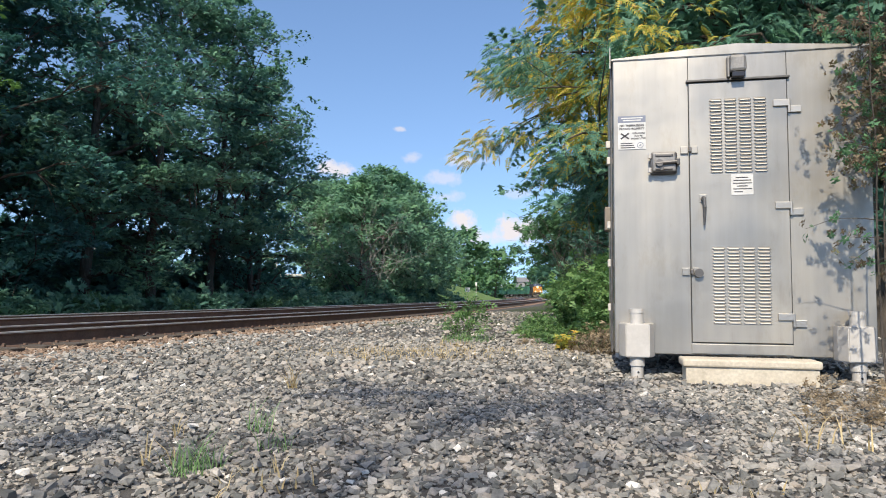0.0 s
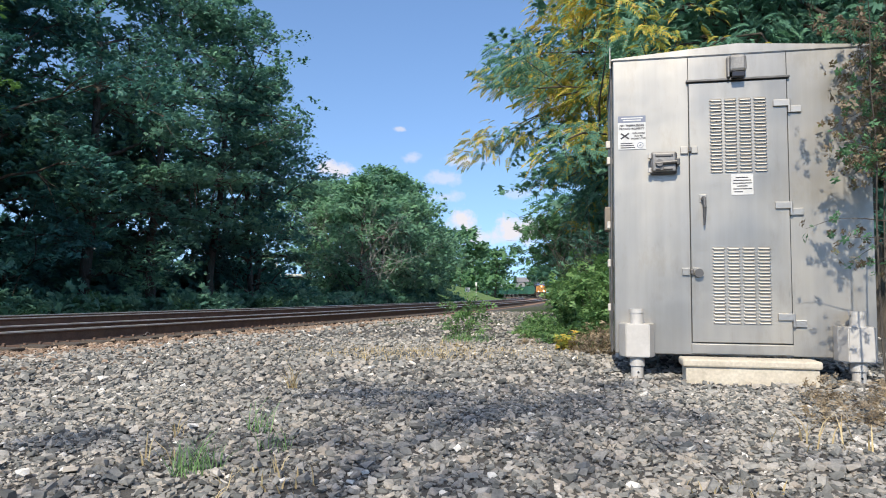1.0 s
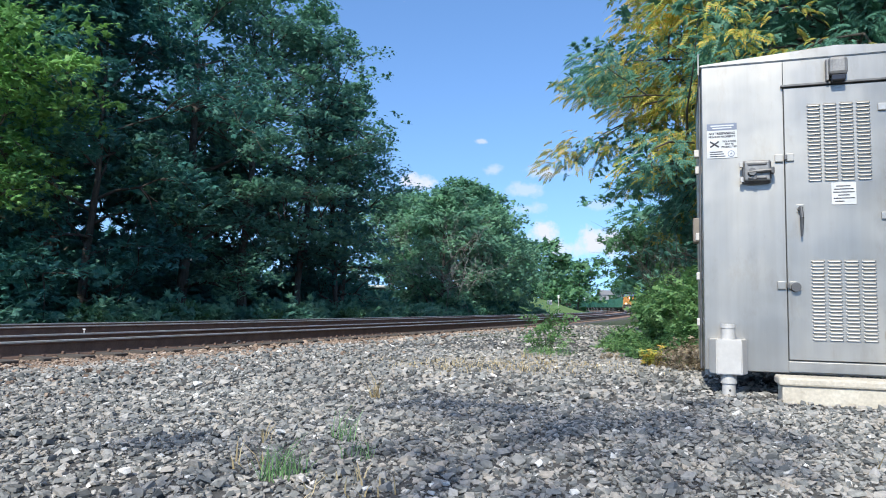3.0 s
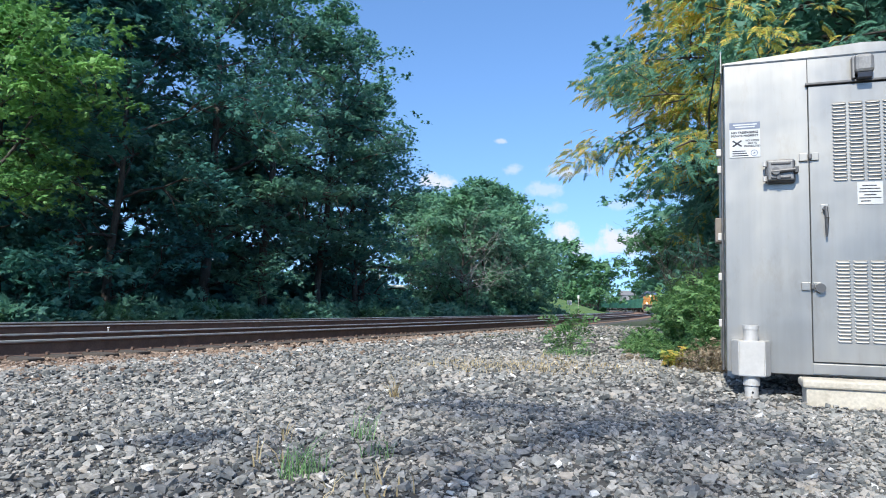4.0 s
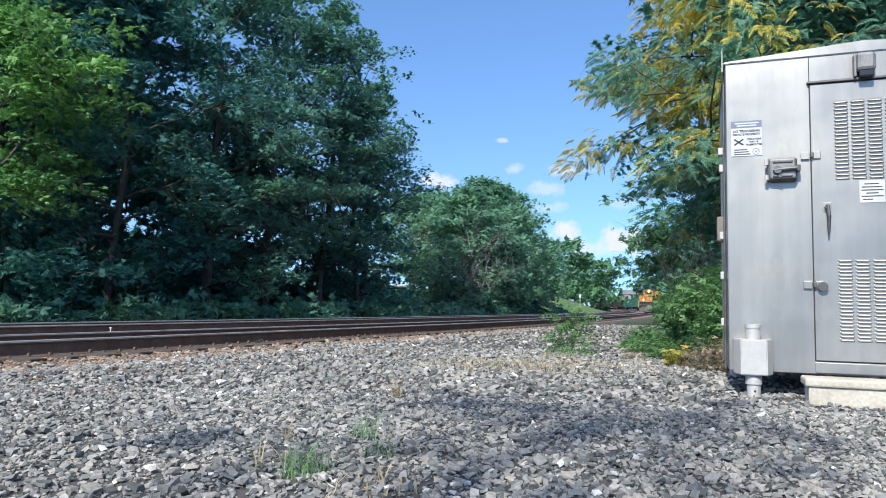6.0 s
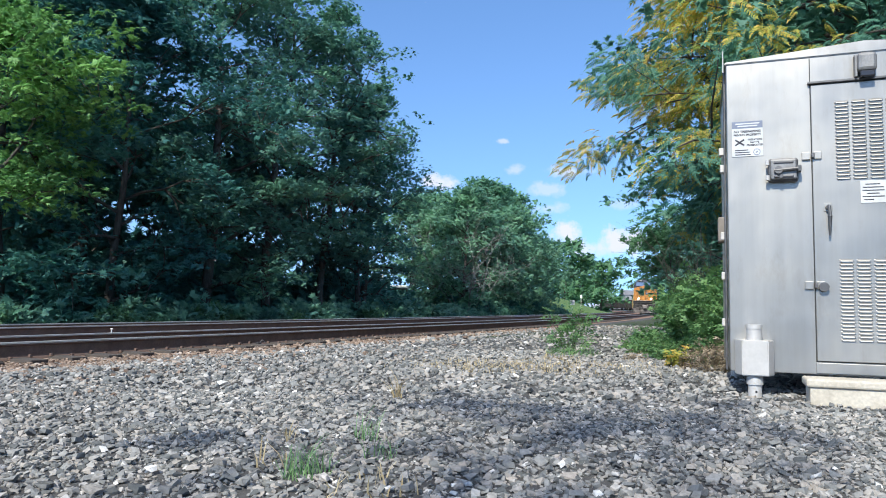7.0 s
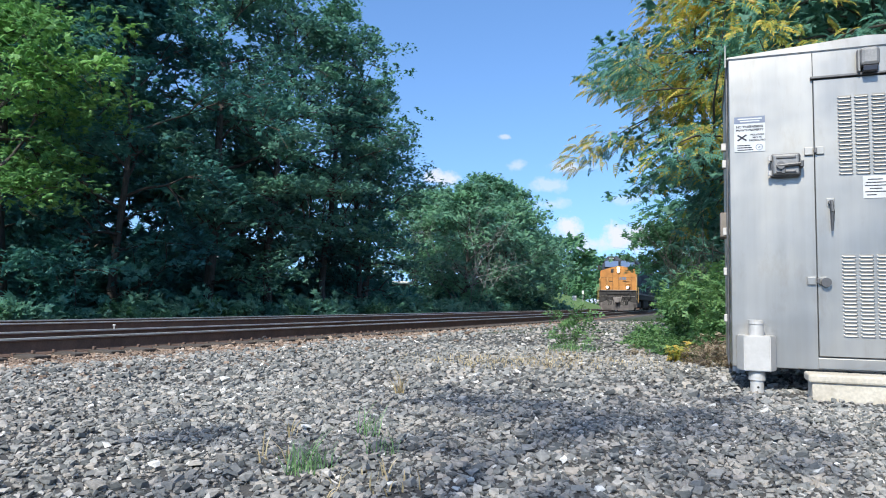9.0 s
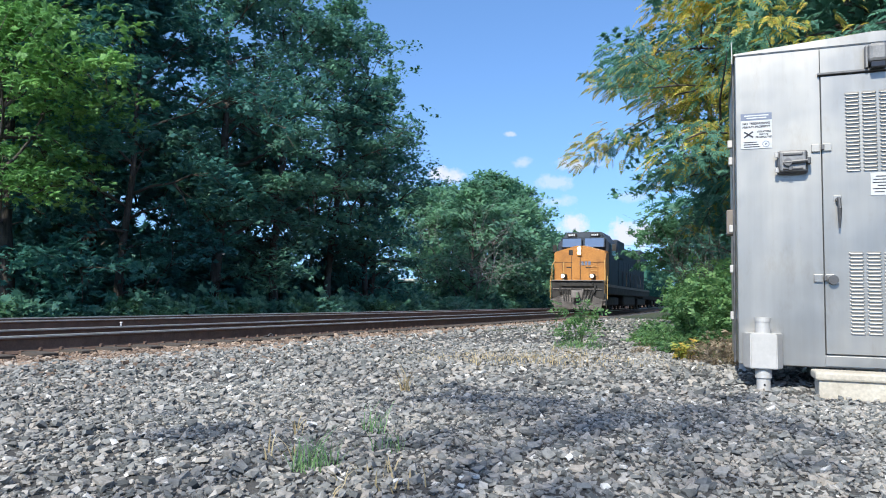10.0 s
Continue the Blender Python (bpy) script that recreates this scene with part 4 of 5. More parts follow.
def wood_right():
    def left_side(q, rng):
        patch = np.sin(1.9 * q[:, 0] + 1.1 * q[:, 2]) + np.sin(2.3 * q[:, 1] + 0.7) + np.sin(2.1 * q[:, 2] - q[:, 1])
        return (q[:, 0] + 0.25 * rng.normal(0, 1, len(q)) < -0.8) & (patch + rng.normal(0, 0.5, len(q)) > -0.5) & (q[:, 2] > 2.2)
    y = tree_meshes(31, 9.4, 3.1, 1.9, 19500, "feather", 0.2, M_LEAF_LACE, 0.15, 0.58, 36, droop=0.1, yellow=left_side, flat=0.4, fall=0.5, lift=0.45, profile=lambda t: max(0.5, 1.08 - 0.7 * max(0.0, t - 0.2)))
    plant_tree("yellowing_tree", y, stand(4.6, 12.6), "green tree with yellowing drooping leaf sprays", "trees behind the cabinet")
    g = [tree_meshes(32, 11.5, 4.2, 1.2, 11500, "tuft", 0.25, M_LEAF_LACE, 0.17, 0.72, 30, droop=0.15, fall=0.4), tree_meshes(33, 10.5, 4.0, 0.5, 1300, "fine", 0.95, M_LEAF, 0.17, 1.2, 16), tree_meshes(34, 10.5, 3.6, 0.8, 3600, "tuft", 0.42, M_LEAF_LACE, 0.16, 1.0, 20)]
    set_out("green_tree", g, [(6.6, 10.4, 0, 1.0), (5.2, 15.0, 0, 0.8), (7.6, 14.5, 2, 1.05), (6.8, 18.5, 2, 0.95), (8.2, 24, 2, 0.95), (9.6, 30, 1, 0.95), (12.2, 38, 1, 0.95), (15.4, 48, 1, 0.95), (19.2, 60, 1, 1.0), (24, 76, 1, 1.0),
                              (28.5, 96, 1, 1.05), (34, 125, 1, 1.1), (41, 165, 1, 1.2), (46, 215, 1, 1.2), (10.5, 9.5, 2, 1.15), (12, 18, 1, 1.1), (46, 260, 1, 1.3)], "dense green tree behind the cabinet", "trees behind the cabinet", 3)


wood_left()
wood_middle()
wood_right()


def bush_meshes(seed, height, radius, stems, sprays, size, mat, kind="simple", thick=0.012, lean=0.5, wood=None):
    """Many stems from one foot, leaves along their upper parts."""
    rng = np.random.default_rng(seed)
    segs, at, way = [], [], []
    for _ in range(stems):
        a, r = rng.uniform(0, 2 * np.pi), radius * math.sqrt(rng.uniform(0, 1))
        p = np.array((r * 0.55 * math.cos(a), r * 0.55 * math.sin(a), 0.0))
        h = height * rng.uniform(0.6, 1.0) * (1 - 0.35 * (r / radius) ** 2)
        d = np.array((math.cos(a) * lean * r / radius, math.sin(a) * lean * r / radius, 1.0)) + rng.normal(0, 0.12, 3)
        for k in range(4):
            d = d / np.linalg.norm(d)
            q = p + d * h / 4
            segs.append((p, q, thick * (1 - 0.22 * k), thick * (0.78 - 0.22 * k)))
            for u in rng.uniform(0, 1, 5):
                at.append(p + (q - p) * u)
                way.append(k)
            p = q
            d = d + rng.normal(0, 0.16, 3)
    at, way = np.array(at), np.array(way)
    pick = rng.choice(len(at), sprays, p=(0.35 + way) / (0.35 + way).sum())
    place = at[pick] + rng.normal(0, 0.09 * radius + 0.02, (sprays, 3))
    place[:, 2] = np.maximum(place[:, 2], 0.02)
    out = rng.normal(0, 1, (sprays, 3)) * (1, 1, 0.25) + place * (1, 1, 0) * 0.8 / radius
    R = aim(rng, out / np.linalg.norm(out, axis=1)[:, None], 0.35) * (size * rng.uniform(0.6, 1.35, sprays))[:, None, None]
    tv, tf = spray_shape(kind)
    v, f = spread(tv, tf, R, place)
    return mesh_arrays("stem_cluster", *branch_arrays(segs, 5), [wood or M_BARK], None, True), [("foliage", mesh_arrays("foliage", v, f, [mat]))]


def undergrowth():
    kinds = [bush_meshes(41, 1.6, 1.6, 20, 400, 0.43, M_LEAF_LACE, "tuft"), bush_meshes(42, 1.3, 1.5, 20, 380, 0.42, M_LEAF_LACE, "tuft"), bush_meshes(43, 2.6, 2.2, 18, 420, 0.7, M_LEAF, "tuft")]
    rng = random.Random(12)
    rows = []
    for k in range(48):
        rows.append((-9.0 - rng.uniform(0, 1.6), 11 + 1.6 * k, rng.choice((0, 1, 1)), rng.uniform(0.7, 1.1)))
    for k in range(15):
        rows.append((-13.5 - rng.uniform(0, 3), 10 + 4.6 * k, 2, rng.uniform(0.65, 1.05)))
    for p, y, s in ((-21, 14, 1.6), (-22, 18.5, 1.1), (-21, 23, 1.5), (-22, 28, 1.2), (-21, 33, 1.6), (-28, 24, 1.6), (-28, 31, 1.7), (-22, 38, 1.3), (-24, 44, 1.5), (-28, 18, 1.6), (-18, 41, 1.0), (-16.5, 44.5, 1.2), (-19, 48, 1.5), (-24, 52, 1.7), (-15.5, 37, 1.1), (-34, 27, 2.0), (-34, 36, 2.0), (-30, 42, 2.0), (-34, 16, 2.0), (-24, 33.5, 1.5), (-10.6, 54, 0.75), (-10.4, 60, 0.8), (-10.2, 65, 0.85), (-10.4, 71, 0.8)):
        rows.append((p, y, 2, s))
    young = [bush_meshes(44, 1.5, 0.9, 14, 420, 0.2, M_LEAF_MID, "tuft", lean=0.7)]
    set_out("young_shrub", young, along([(-8.6, 17.5, 0, 0.8), (-8.7, 21.5, 0, 0.9), (-8.5, 25.5, 0, 0.75), (-8.8, 13.4, 0, 0.8), (-8.6, 33, 0, 0.8)]), "fresh green young shrub before the dark wood", "young shrubs", 7, "shrub")
    set_out("bush", kinds, along(rows), "green undergrowth bush beside the far track", "bushes along the far track", 8, "bush")
    rows = []
    for k in range(17):
        y = 16 + 3.6 * k
        rows.append((0.167 * y + 1.7 + rng.uniform(0, 0.9), y, rng.choice((0, 1, 2)), rng.uniform(0.7, 1.0)))
    set_out("hedge_bush", kinds, rows, "green bush along the foot of the trees", "bushes behind the cabinet", 8, "bush")


undergrowth()

# ---- plants near the camera ----


def weeds():
    thicket = bush_meshes(51, 1.25, 0.62, 34, 1300, 0.12, M_LEAF_WEED, thick=0.006, lean=0.4)
    low = bush_meshes(52, 0.6, 0.5, 24, 450, 0.1, M_LEAF_WEED, thick=0.005)
    set_out("weed_thicket", [thicket], [(2.1, 8.5, 0, 1.05), (2.0, 9.3, 0, 0.9), (2.55, 9.7, 0, 1.25), (2.3, 10.8, 0, 1.15), (2.12, 7.9, 0, 0.8), (2.7, 8.6, 0, 1.05)], "leafy green weed thicket beside the cabinet", "weeds beside the cabinet", 2, "weed")
    set_out("low_weed", [low], [(1.5, 9.0, 0, 0.7), (1.3, 9.9, 0, 0.55), (1.6, 10.5, 0, 0.8), (1.66, 8.2, 0, 0.7), (1.3, 11.2, 0, 0.5), (1.7, 12.6, 0, 0.8), (-1.0, 9.2, 0, 0.2), (-0.52, 6.8, 0, 0.17), (-2.9, 9.9, 0, 0.16)], "low green weeds on the gravel edge", "low weeds", 3, "weed")
    dead = bush_meshes(53, 0.5, 0.3, 22, 260, 0.06, M_LEAF_DRY, thick=0.0035, lean=0.4, wood=M_STRAW)
    set_out("withered_weed", [dead], [(1.62, 7.6, 0, 0.95), (1.72, 7.25, 0, 0.95), (1.92, 7.3, 0, 1.0), (1.02, 8.6, 0, 0.55)], "withered brown weeds beside the cabinet", "withered weeds", 4, "weed")
    yel = bush_meshes(54, 0.22, 0.16, 8, 60, 0.1, M_LEAF_YELLOW, thick=0.004)
    plant_tree("yellow_weed", yel, stand(1.33, 7.75, 0.02), "small yellowing weed at the gravel edge", "", "weed")
    tall = bush_meshes(55, 0.82, 0.18, 12, 170, 0.14, M_LEAF_WEED, "pinnate", thick=0.005, lean=0.35)
    plant_tree("roadside_weed", tall, stand(0.34, 9.5, 0.02), "leafy green weed growing from the ballast", "", "weed")
    # sapling whose branch hangs over the edge of the line
    sap = tree_meshes(56, 2.75, 1.4, 1.25, 1200, "simple", 0.19, M_LEAF_MID, 0.035, 0.42, 14, droop=0.1)
    plant_tree("sapling", sap, stand(3.3, 19.5), "slender green sapling at the edge of the trees", "saplings")
    plant_tree("sapling", sap, stand(4.9, 26, 0.1, 140, 1.35), "slender green sapling at the edge of the trees", "saplings")
    # bare brush against the trees
    for x, y, seed, h in ((2.45, 11.2, 61, 1.8), (3.0, 12.5, 62, 2.1)):
        rng = np.random.default_rng(seed)
        segs, tips = [], []
        for _ in range(16):
            a = rng.uniform(0, 6.28)
            limb(rng, segs, tips, (0.2 * math.cos(a), 0.2 * math.sin(a), 0), (0.35 * math.cos(a), 0.35 * math.sin(a), 1), h * rng.uniform(0.6, 1), 0.012, 1)
        r = root("dead_brush", stand(x, y, 0.03), "bare brown twigs of dead brush", "brush", "dead brush")
        w = new("twig_mass", mesh_arrays("twig_mass", *branch_arrays(segs, 4), [M_BARK]))
        w.parent = r
        tagged(w, kind="stuff")
    # bare limbs in front of the middle trees
    rng = np.random.default_rng(66)
    segs, tips = [], []
    for k in range(9):
        a = rng.uniform(0, 6.28)
        limb(rng, segs, tips, (0, 0, 0), (0.8 * math.cos(a), 0.8 * math.sin(a), 1), 7.6 * rng.uniform(0.75, 1), 0.04, 2)
    x, y = at_track(-11.2, 53.6)
    r = root("dead_tree", stand(x, y), "bare grey limbs of a dead tree among leaves", "tree")
    w = new("bare_crown", mesh_arrays("bare_crown", *branch_arrays(segs, 5), [M_BARE]))
    w.parent = r
    tagged(w, kind="stuff")


weeds()


def right_shrub():
    """Half-withered shrub beside the cabinet's corner, with hanging shoots before its front."""
    rng = np.random.default_rng(71)
    segs, tips = [], []
    for k in range(8):
        a = rng.uniform(0, 6.28)
        p = np.array((0.12 * math.cos(a), 0.12 * math.sin(a), 0.0))
        d = np.array((0.06 * math.cos(a), 0.08 * math.sin(a), 1.0))
        for j in range(7):
            q = p + d / np.linalg.norm(d) * rng.uniform(0.36, 0.44)
            segs.append((p, q, 0.009 - 0.001 * j, 0.008 - 0.001 * j))
            p = q
            d = d + rng.normal(0, 0.05, 3) * (1, 1, 0.2)
            if j >= 3:
                for _ in range(5):
                    e = rng.normal(0, 1, 3) * (1, 1, 0.5)
                    limb(rng, segs, tips, p, e / np.linalg.norm(e), rng.uniform(0.12, 0.34), 0.004, 0, 0.25)
    for z, ln in ((1.12, 0.52), (1.0, 0.3)):
        limb(rng, segs, tips, (-0.05, 0, z), (-1, 0.1, 0.12), ln, 0.005, 0, 0.1)
        limb(rng, segs, tips, (-0.05, 0, z - 0.1), (-1, -0.1, 0.02), ln * 0.7, 0.005, 0, 0.1)
    tp = np.array([t[0] for t in tips if t[0][2] > 1.4 or t[0][2] < 1.25])
    low = np.array([(rng.normal(0, 0.3), rng.normal(0, 0.25), abs(rng.normal(0.15, 0.15))) for _ in range(60)])
    t = root("withered_shrub", stand(2.93, 4.4, 0.03), "half-withered shrub with brown and green leaves beside the cabinet", "shrub")
    w = new("stem", mesh_arrays("stem_cluster", *branch_arrays(segs, 5), [M_BARK]))
    w.parent = t
    tagged(w, kind="stuff")
    tv, tf = spray_shape("simple")
    for nm, n, src, mat, size in (("brown_foliage", 1350, tp, M_LEAF_BROWN, 0.064), ("green_foliage", 760, tp, M_LEAF_MID, 0.064)):
        pl = src[rng.integers(0, len(src), n)] + rng.normal(0, 0.05, (n, 3))
        v, f = spread(tv, tf, turns(rng, n) * (size * rng.uniform(0.6, 1.3, n))[:, None, None], pl)
        o = new(nm, mesh_arrays(nm, v, f, [mat]))
        o.parent = t
    dead = bush_meshes(72, 0.55, 0.5, 24, 230, 0.08, M_LEAF_DRY, thick=0.0022, lean=0.9, wood=M_STRAW)
    set_out("withered_weed", [dead], [(1.95, 3.35, 0, 0.5), (2.2, 3.5, 0, 0.6), (2.1, 3.15, 0, 0.5), (2.85, 4.15, 0, 0.6), (2.5, 3.8, 0, 0.55), (2.3, 4.0, 0, 0.6), (2.0, 3.85, 0, 0.4)], "withered brown weeds on the gravel by the cabinet", "withered weeds", 5, "weed")


right_shrub()


def tuft_mesh(seed, n, height, radius, mat, width=0.0025):
    rng = np.random.default_rng(seed)
    a, r = rng.uniform(0, 6.28, n), radius * np.sqrt(rng.uniform(0, 1, n))
    h, le = height * rng.uniform(0.35, 1.0, n), rng.uniform(0.2, 1.1, n)
    b = rng.uniform(0, 6.28, n)
    base = np.column_stack([r * np.cos(a), r * np.sin(a), np.zeros(n)])
    side = np.column_stack([-np.sin(b), np.cos(b), np.zeros(n)]) * width
    out = np.column_stack([np.cos(b), np.sin(b), np.zeros(n)])
    mid = base + out * (h * le * 0.35)[:, None] + np.column_stack([np.zeros((n, 2)), h * 0.6])
    tip = base + out * (h * le)[:, None] + np.column_stack([np.zeros((n, 2)), h])
    v = np.stack([base - side, base + side, mid + side * 0.7, mid - side * 0.7, tip + side * 0.15, tip - side * 0.15], 1).reshape(-1, 3)
    i = np.arange(n) * 6
    f = np.concatenate([np.stack([i, i + 1, i + 2, i + 3], 1), np.stack([i + 3, i + 2, i + 4, i + 5], 1)])
    return mesh_arrays("grass_clump", v, f, [mat])


def tufts():
    for nm, label, rows, mat in (
            ("grass_tuft", "green grass tuft growing through the ballast", ((-0.84, 2.42, 0.13, 0.09, 70), (-0.80, 3.1, 0.14, 0.06, 26), (-0.66, 2.75, 0.1, 0.08, 20), (0.33, 9.15, 0.2, 0.35, 220)), M_GRASS),
            ("dry_grass_tuft", "dry straw-coloured grass tuft in the ballast", ((-0.96, 4.5, 0.2, 0.03, 24), (-0.98, 2.5, 0.1, 0.12, 16), (-1.15, 3.0, 0.1, 0.05, 9), (0.98, 2.16, 0.06, 0.12, 12), (0.8, 2.2, 0.05, 0.08, 8),
             (1.55, 2.9, 0.12, 0.2, 26), (-0.72, 6.6, 0.1, 0.1, 24), (0.15, 8.4, 0.12, 0.2, 50), (-0.6, 2.25, 0.08, 0.2, 30)), M_STRAW)):
        for k, (x, y, h, r, n) in enumerate(rows):
            t = root(nm, stand(x, y, 0.0), label, "grass", nm + "s")
            o = new("grass_clump", tuft_mesh(80 + k, n, h, r, mat, 0.004 if mat is M_STRAW else 0.0025))
            o.parent = t
            tagged(o, kind="stuff")
    # sparse dead grass on the trodden patch before the weeds
    rng = np.random.default_rng(90)
    q = rng.normal(0, 1, (1300, 2)) * (0.62, 0.5) + (-0.2, 7.3)
    me = tuft_mesh(91, 1300, 0.045, 0.01, M_STRAW, 0.003)
    v = np.empty(len(me.vertices) * 3, dtype=np.float32)
    me.vertices.foreach_get("co", v)
    v = v.reshape(-1, 6, 3)
    v[:, :, :2] += q[:, None]
    v[:, :, 2] += land(q[:, 0], q[:, 1])[:, None] + 0.01
    me.vertices.foreach_set("co", v.ravel())
    tagged(new("dry_grass_patch", me), "thin patch of dead pinkish grass on the gravel", "grass", kind="stuff")


tufts()


def shade_tree():
    """The tree behind the camera whose shade lies on the ballast."""
    t = tree_meshes(95, 7.6, 1.3, 4.9, 150, "pinnate", 0.34, M_LEAF_MID, 0.09, 0.45, 12)
    plant_tree("shade_tree", t, stand(-2.2, -3.3), "slender tree whose shade lies on the ballast")


shade_tree()


# ---- things in the distance ----


def signs():
    white = plain("white_enamel", (0.75, 0.75, 0.73), 0.5)
    for x, y, h, w, hh in ((*at_track(-8.2, 86), 2.0, 0.62, 0.55), (*at_track(-8.6, 97), 2.9, 0.25, 0.45)):
        z = float(land(x, y))
        r = root("line_sign", pose(x, y, z), "white line-side sign on a thin post", "sign", "line-side signs")
        part("post", tube(B(), (0, 0, -0.2), (0, 0, h), 0.04), M_CAST, r)
        part("plate", box(B(), -w / 2, w / 2, -0.05, -0.03, h - hh, h, 0.01), white, r)
    # shed with a white roof, and a pole, seen under the trees
    r = root("shed", pose(-13.4, 60, -0.5, 0, 0, 10), "low dark shed with a white flat roof", "shed")
    part("wall", box(B(), -1.2, 1.2, 0, 2, 0, 2.6, 0.02), plain("brown_boards", (0.12, 0.09, 0.07), 0.8), r)
    part("roof", box(B(), -1.5, 1.5, -0.4, 2.3, 2.6, 2.85, 0.03), white, r)
    r = root("utility_pole", pose(-14.2, 59, -0.5), "thin pale pole under the trees", "pole")
    part("shaft", tube(B(), (0, 0, 0), (0, 0, 4.0), 0.07, 0.06), white, r)
    part("cap", tube(B(), (0, 0, 4.0), (0, 0, 4.06), 0.09, 0.05), M_CAST, r)
    # pale house far past the bend
    r = root("house", pose(50, 410, 0, 0, 0, 10), "distant pale house with a grey roof", "house")
    wall = part("wall", box(B(), -6, 6, 0, 9, 0, 8.8), plain("pale_siding", (0.3, 0.3, 0.3), 0.8), r)
    bm = B()
    a = [bm.verts.new(q) for q in ((-6.5, -0.5, 8.8), (6.5, -0.5, 8.8), (6.5, 9.5, 8.8), (-6.5, 9.5, 8.8), (-6.5, 4.5, 11.6), (6.5, 4.5, 11.6))]
    for q in ((0, 1, 5, 4), (2, 3, 4, 5), (0, 4, 3), (1, 2, 5), (3, 2, 1, 0)):
        bm.faces.new([a[k] for k in q])
    part("roof", bm, plain("grey_shingles", (0.18, 0.18, 0.19), 0.9), r)
    for x in (-4, -1.2, 1.6, 4.4):
        for z in (4.2, 7.0):
            part("window", box(B(), x - 0.5, x + 0.5, -0.06, 0.02, z - 0.8, z + 0.8), M_SEAM, wall)
    # houses glimpsed between the trunks of the wood
    for x, y, a, c in ((-62, 52, 40, (0.5, 0.3, 0.24)), (-50, 66, 20, (0.62, 0.6, 0.57)), (-44, 92, 10, (0.6, 0.58, 0.52))):
        r = root("house", pose(x, y, -0.5, 0, 0, a), "house glimpsed between the tree trunks", "house", "houses behind the wood")
        wall = part("wall", box(B(), -5, 5, 0, 8, 0, 4.6), plain("house_siding", c, 0.8), r)
        bm = B()
        q = [bm.verts.new(k) for k in ((-5.4, -0.5, 4.6), (5.4, -0.5, 4.6), (5.4, 8.5, 4.6), (-5.4, 8.5, 4.6), (-5.4, 4, 7.4), (5.4, 4, 7.4))]
        for f in ((0, 1, 5, 4), (2, 3, 4, 5), (0, 4, 3), (1, 2, 5), (3, 2, 1, 0)):
            bm.faces.new([q[k] for k in f])
        part("roof", bm, plain("dark_shingles", (0.13, 0.12, 0.12), 0.9), r)
        for x1 in (-3.2, 0, 3.2):
            part("window", box(B(), x1 - 0.5, x1 + 0.5, -0.05, 0.02, 1.4, 2.9), M_SEAM, wall)


signs()


def rail_bits():
    """Bond wire at the near rail and a short pale stake between the tracks."""
    a = math.atan(track_slope(12.6))
    r = root("bond_wire", pose(track_x(12.6) + 0.93 * math.cos(a), 12.6 - 0.93 * math.sin(a), RAIL_TOP - 0.2, 0, 0, -math.degrees(a)), "short pale bond wire arched beside the rail", "wire")
    bm = B()
    pts = [(0.0, 0.06 * math.cos(k * 0.39), 0.015 + 0.05 * math.sin(k * 0.39)) for k in range(9)]
    for p, q in zip(pts, pts[1:]):
        tube(bm, p, q, 0.006, n=6)
    part("wire_loop", bm, plain("grey_wire", (0.28, 0.27, 0.26), 0.5), r)
    part("clamp", box(B(), -0.03, 0.03, -0.16, -0.06, -0.02, 0.03, 0.006), M_SOOT_BLACK, r)
    r = root("marker_stake", pose(-8.8, 13.1, -0.22), "short white marker stake between the tracks", "stake")
    part("stake", tube(B(), (0, 0, 0), (0, 0, 0.24), 0.014, 0.01, 8), plain("white_stake_paint", (0.7, 0.7, 0.68), 0.6), r)
    part("stake_cap", tube(B(), (0, 0, 0.24), (0, 0, 0.26), 0.028, 0.024, 8), plain("stake_cap_paint", (0.75, 0.74, 0.7), 0.6), r)


M_SOOT_BLACK = plain("black_iron", (0.03, 0.028, 0.026), 0.7)
rail_bits()

# ---- train ----
T_Y = lambda t: 226.8 - 18.7 * t


def arc_table():
    ys = np.linspace(-30, 460, 2500)
    s = np.concatenate([[0], np.cumsum(np.hypot(np.diff(ys), np.diff(track_x(ys))))])
    return ys, s


ARC_Y, ARC_S = arc_table()


def on_track(t, behind):
    """Pose of a vehicle's middle that trails the front of the train by so many metres along the track, facing the camera's side."""
    s = np.interp(T_Y(t), ARC_Y, ARC_S) + behind
    y = float(np.interp(s, ARC_S, ARC_Y))
    x = float(track_x(y))
    return pose(x, y, RAIL_TOP, 0, 0, -math.degrees(math.atan(track_slope(y))))


M_ORANGE = mottled("yellow_orange_paint", [(0.3, (0.36, 0.15, 0.028)), (0.5, (0.47, 0.2, 0.036)), (0.7, (0.53, 0.235, 0.045))], 1.6, 0.5, 0, 0.05, 0.002)
M_NAVY = mottled("dark_blue_paint", [(0.3, (0.012, 0.02, 0.034)), (0.7, (0.026, 0.04, 0.062))], 1.0, 0.68, 0, 0.05, 0.002)
M_GREEN = mottled("green_wagon_paint", [(0.3, (0.015, 0.095, 0.072)), (0.7, (0.026, 0.135, 0.1))], 0.6, 0.6, 0, 0.05, 0.002)
M_SOOT = mottled("sooty_running_gear", [(0.3, (0.025, 0.023, 0.022)), (0.7, (0.06, 0.055, 0.05))], 3, 0.8, 0.2, 0.2, 0.004)
M_PLOW = mottled("dusty_grey_plow", [(0.3, (0.13, 0.115, 0.105)), (0.7, (0.27, 0.24, 0.22))], 2, 0.7, 0.1, 0.1, 0.003)
# the panes' sky reflection is put into the pale blue, part-metal base
M_GLASS_SKY = plain("sky_tinted_cab_glass", (0.2, 0.25, 0.32), 0.08, 0.6, grain=False)
M_LIGHT = plain("headlight_glow", (1.0, 0.82, 0.6), 0.3, 0, 30.0, grain=False)
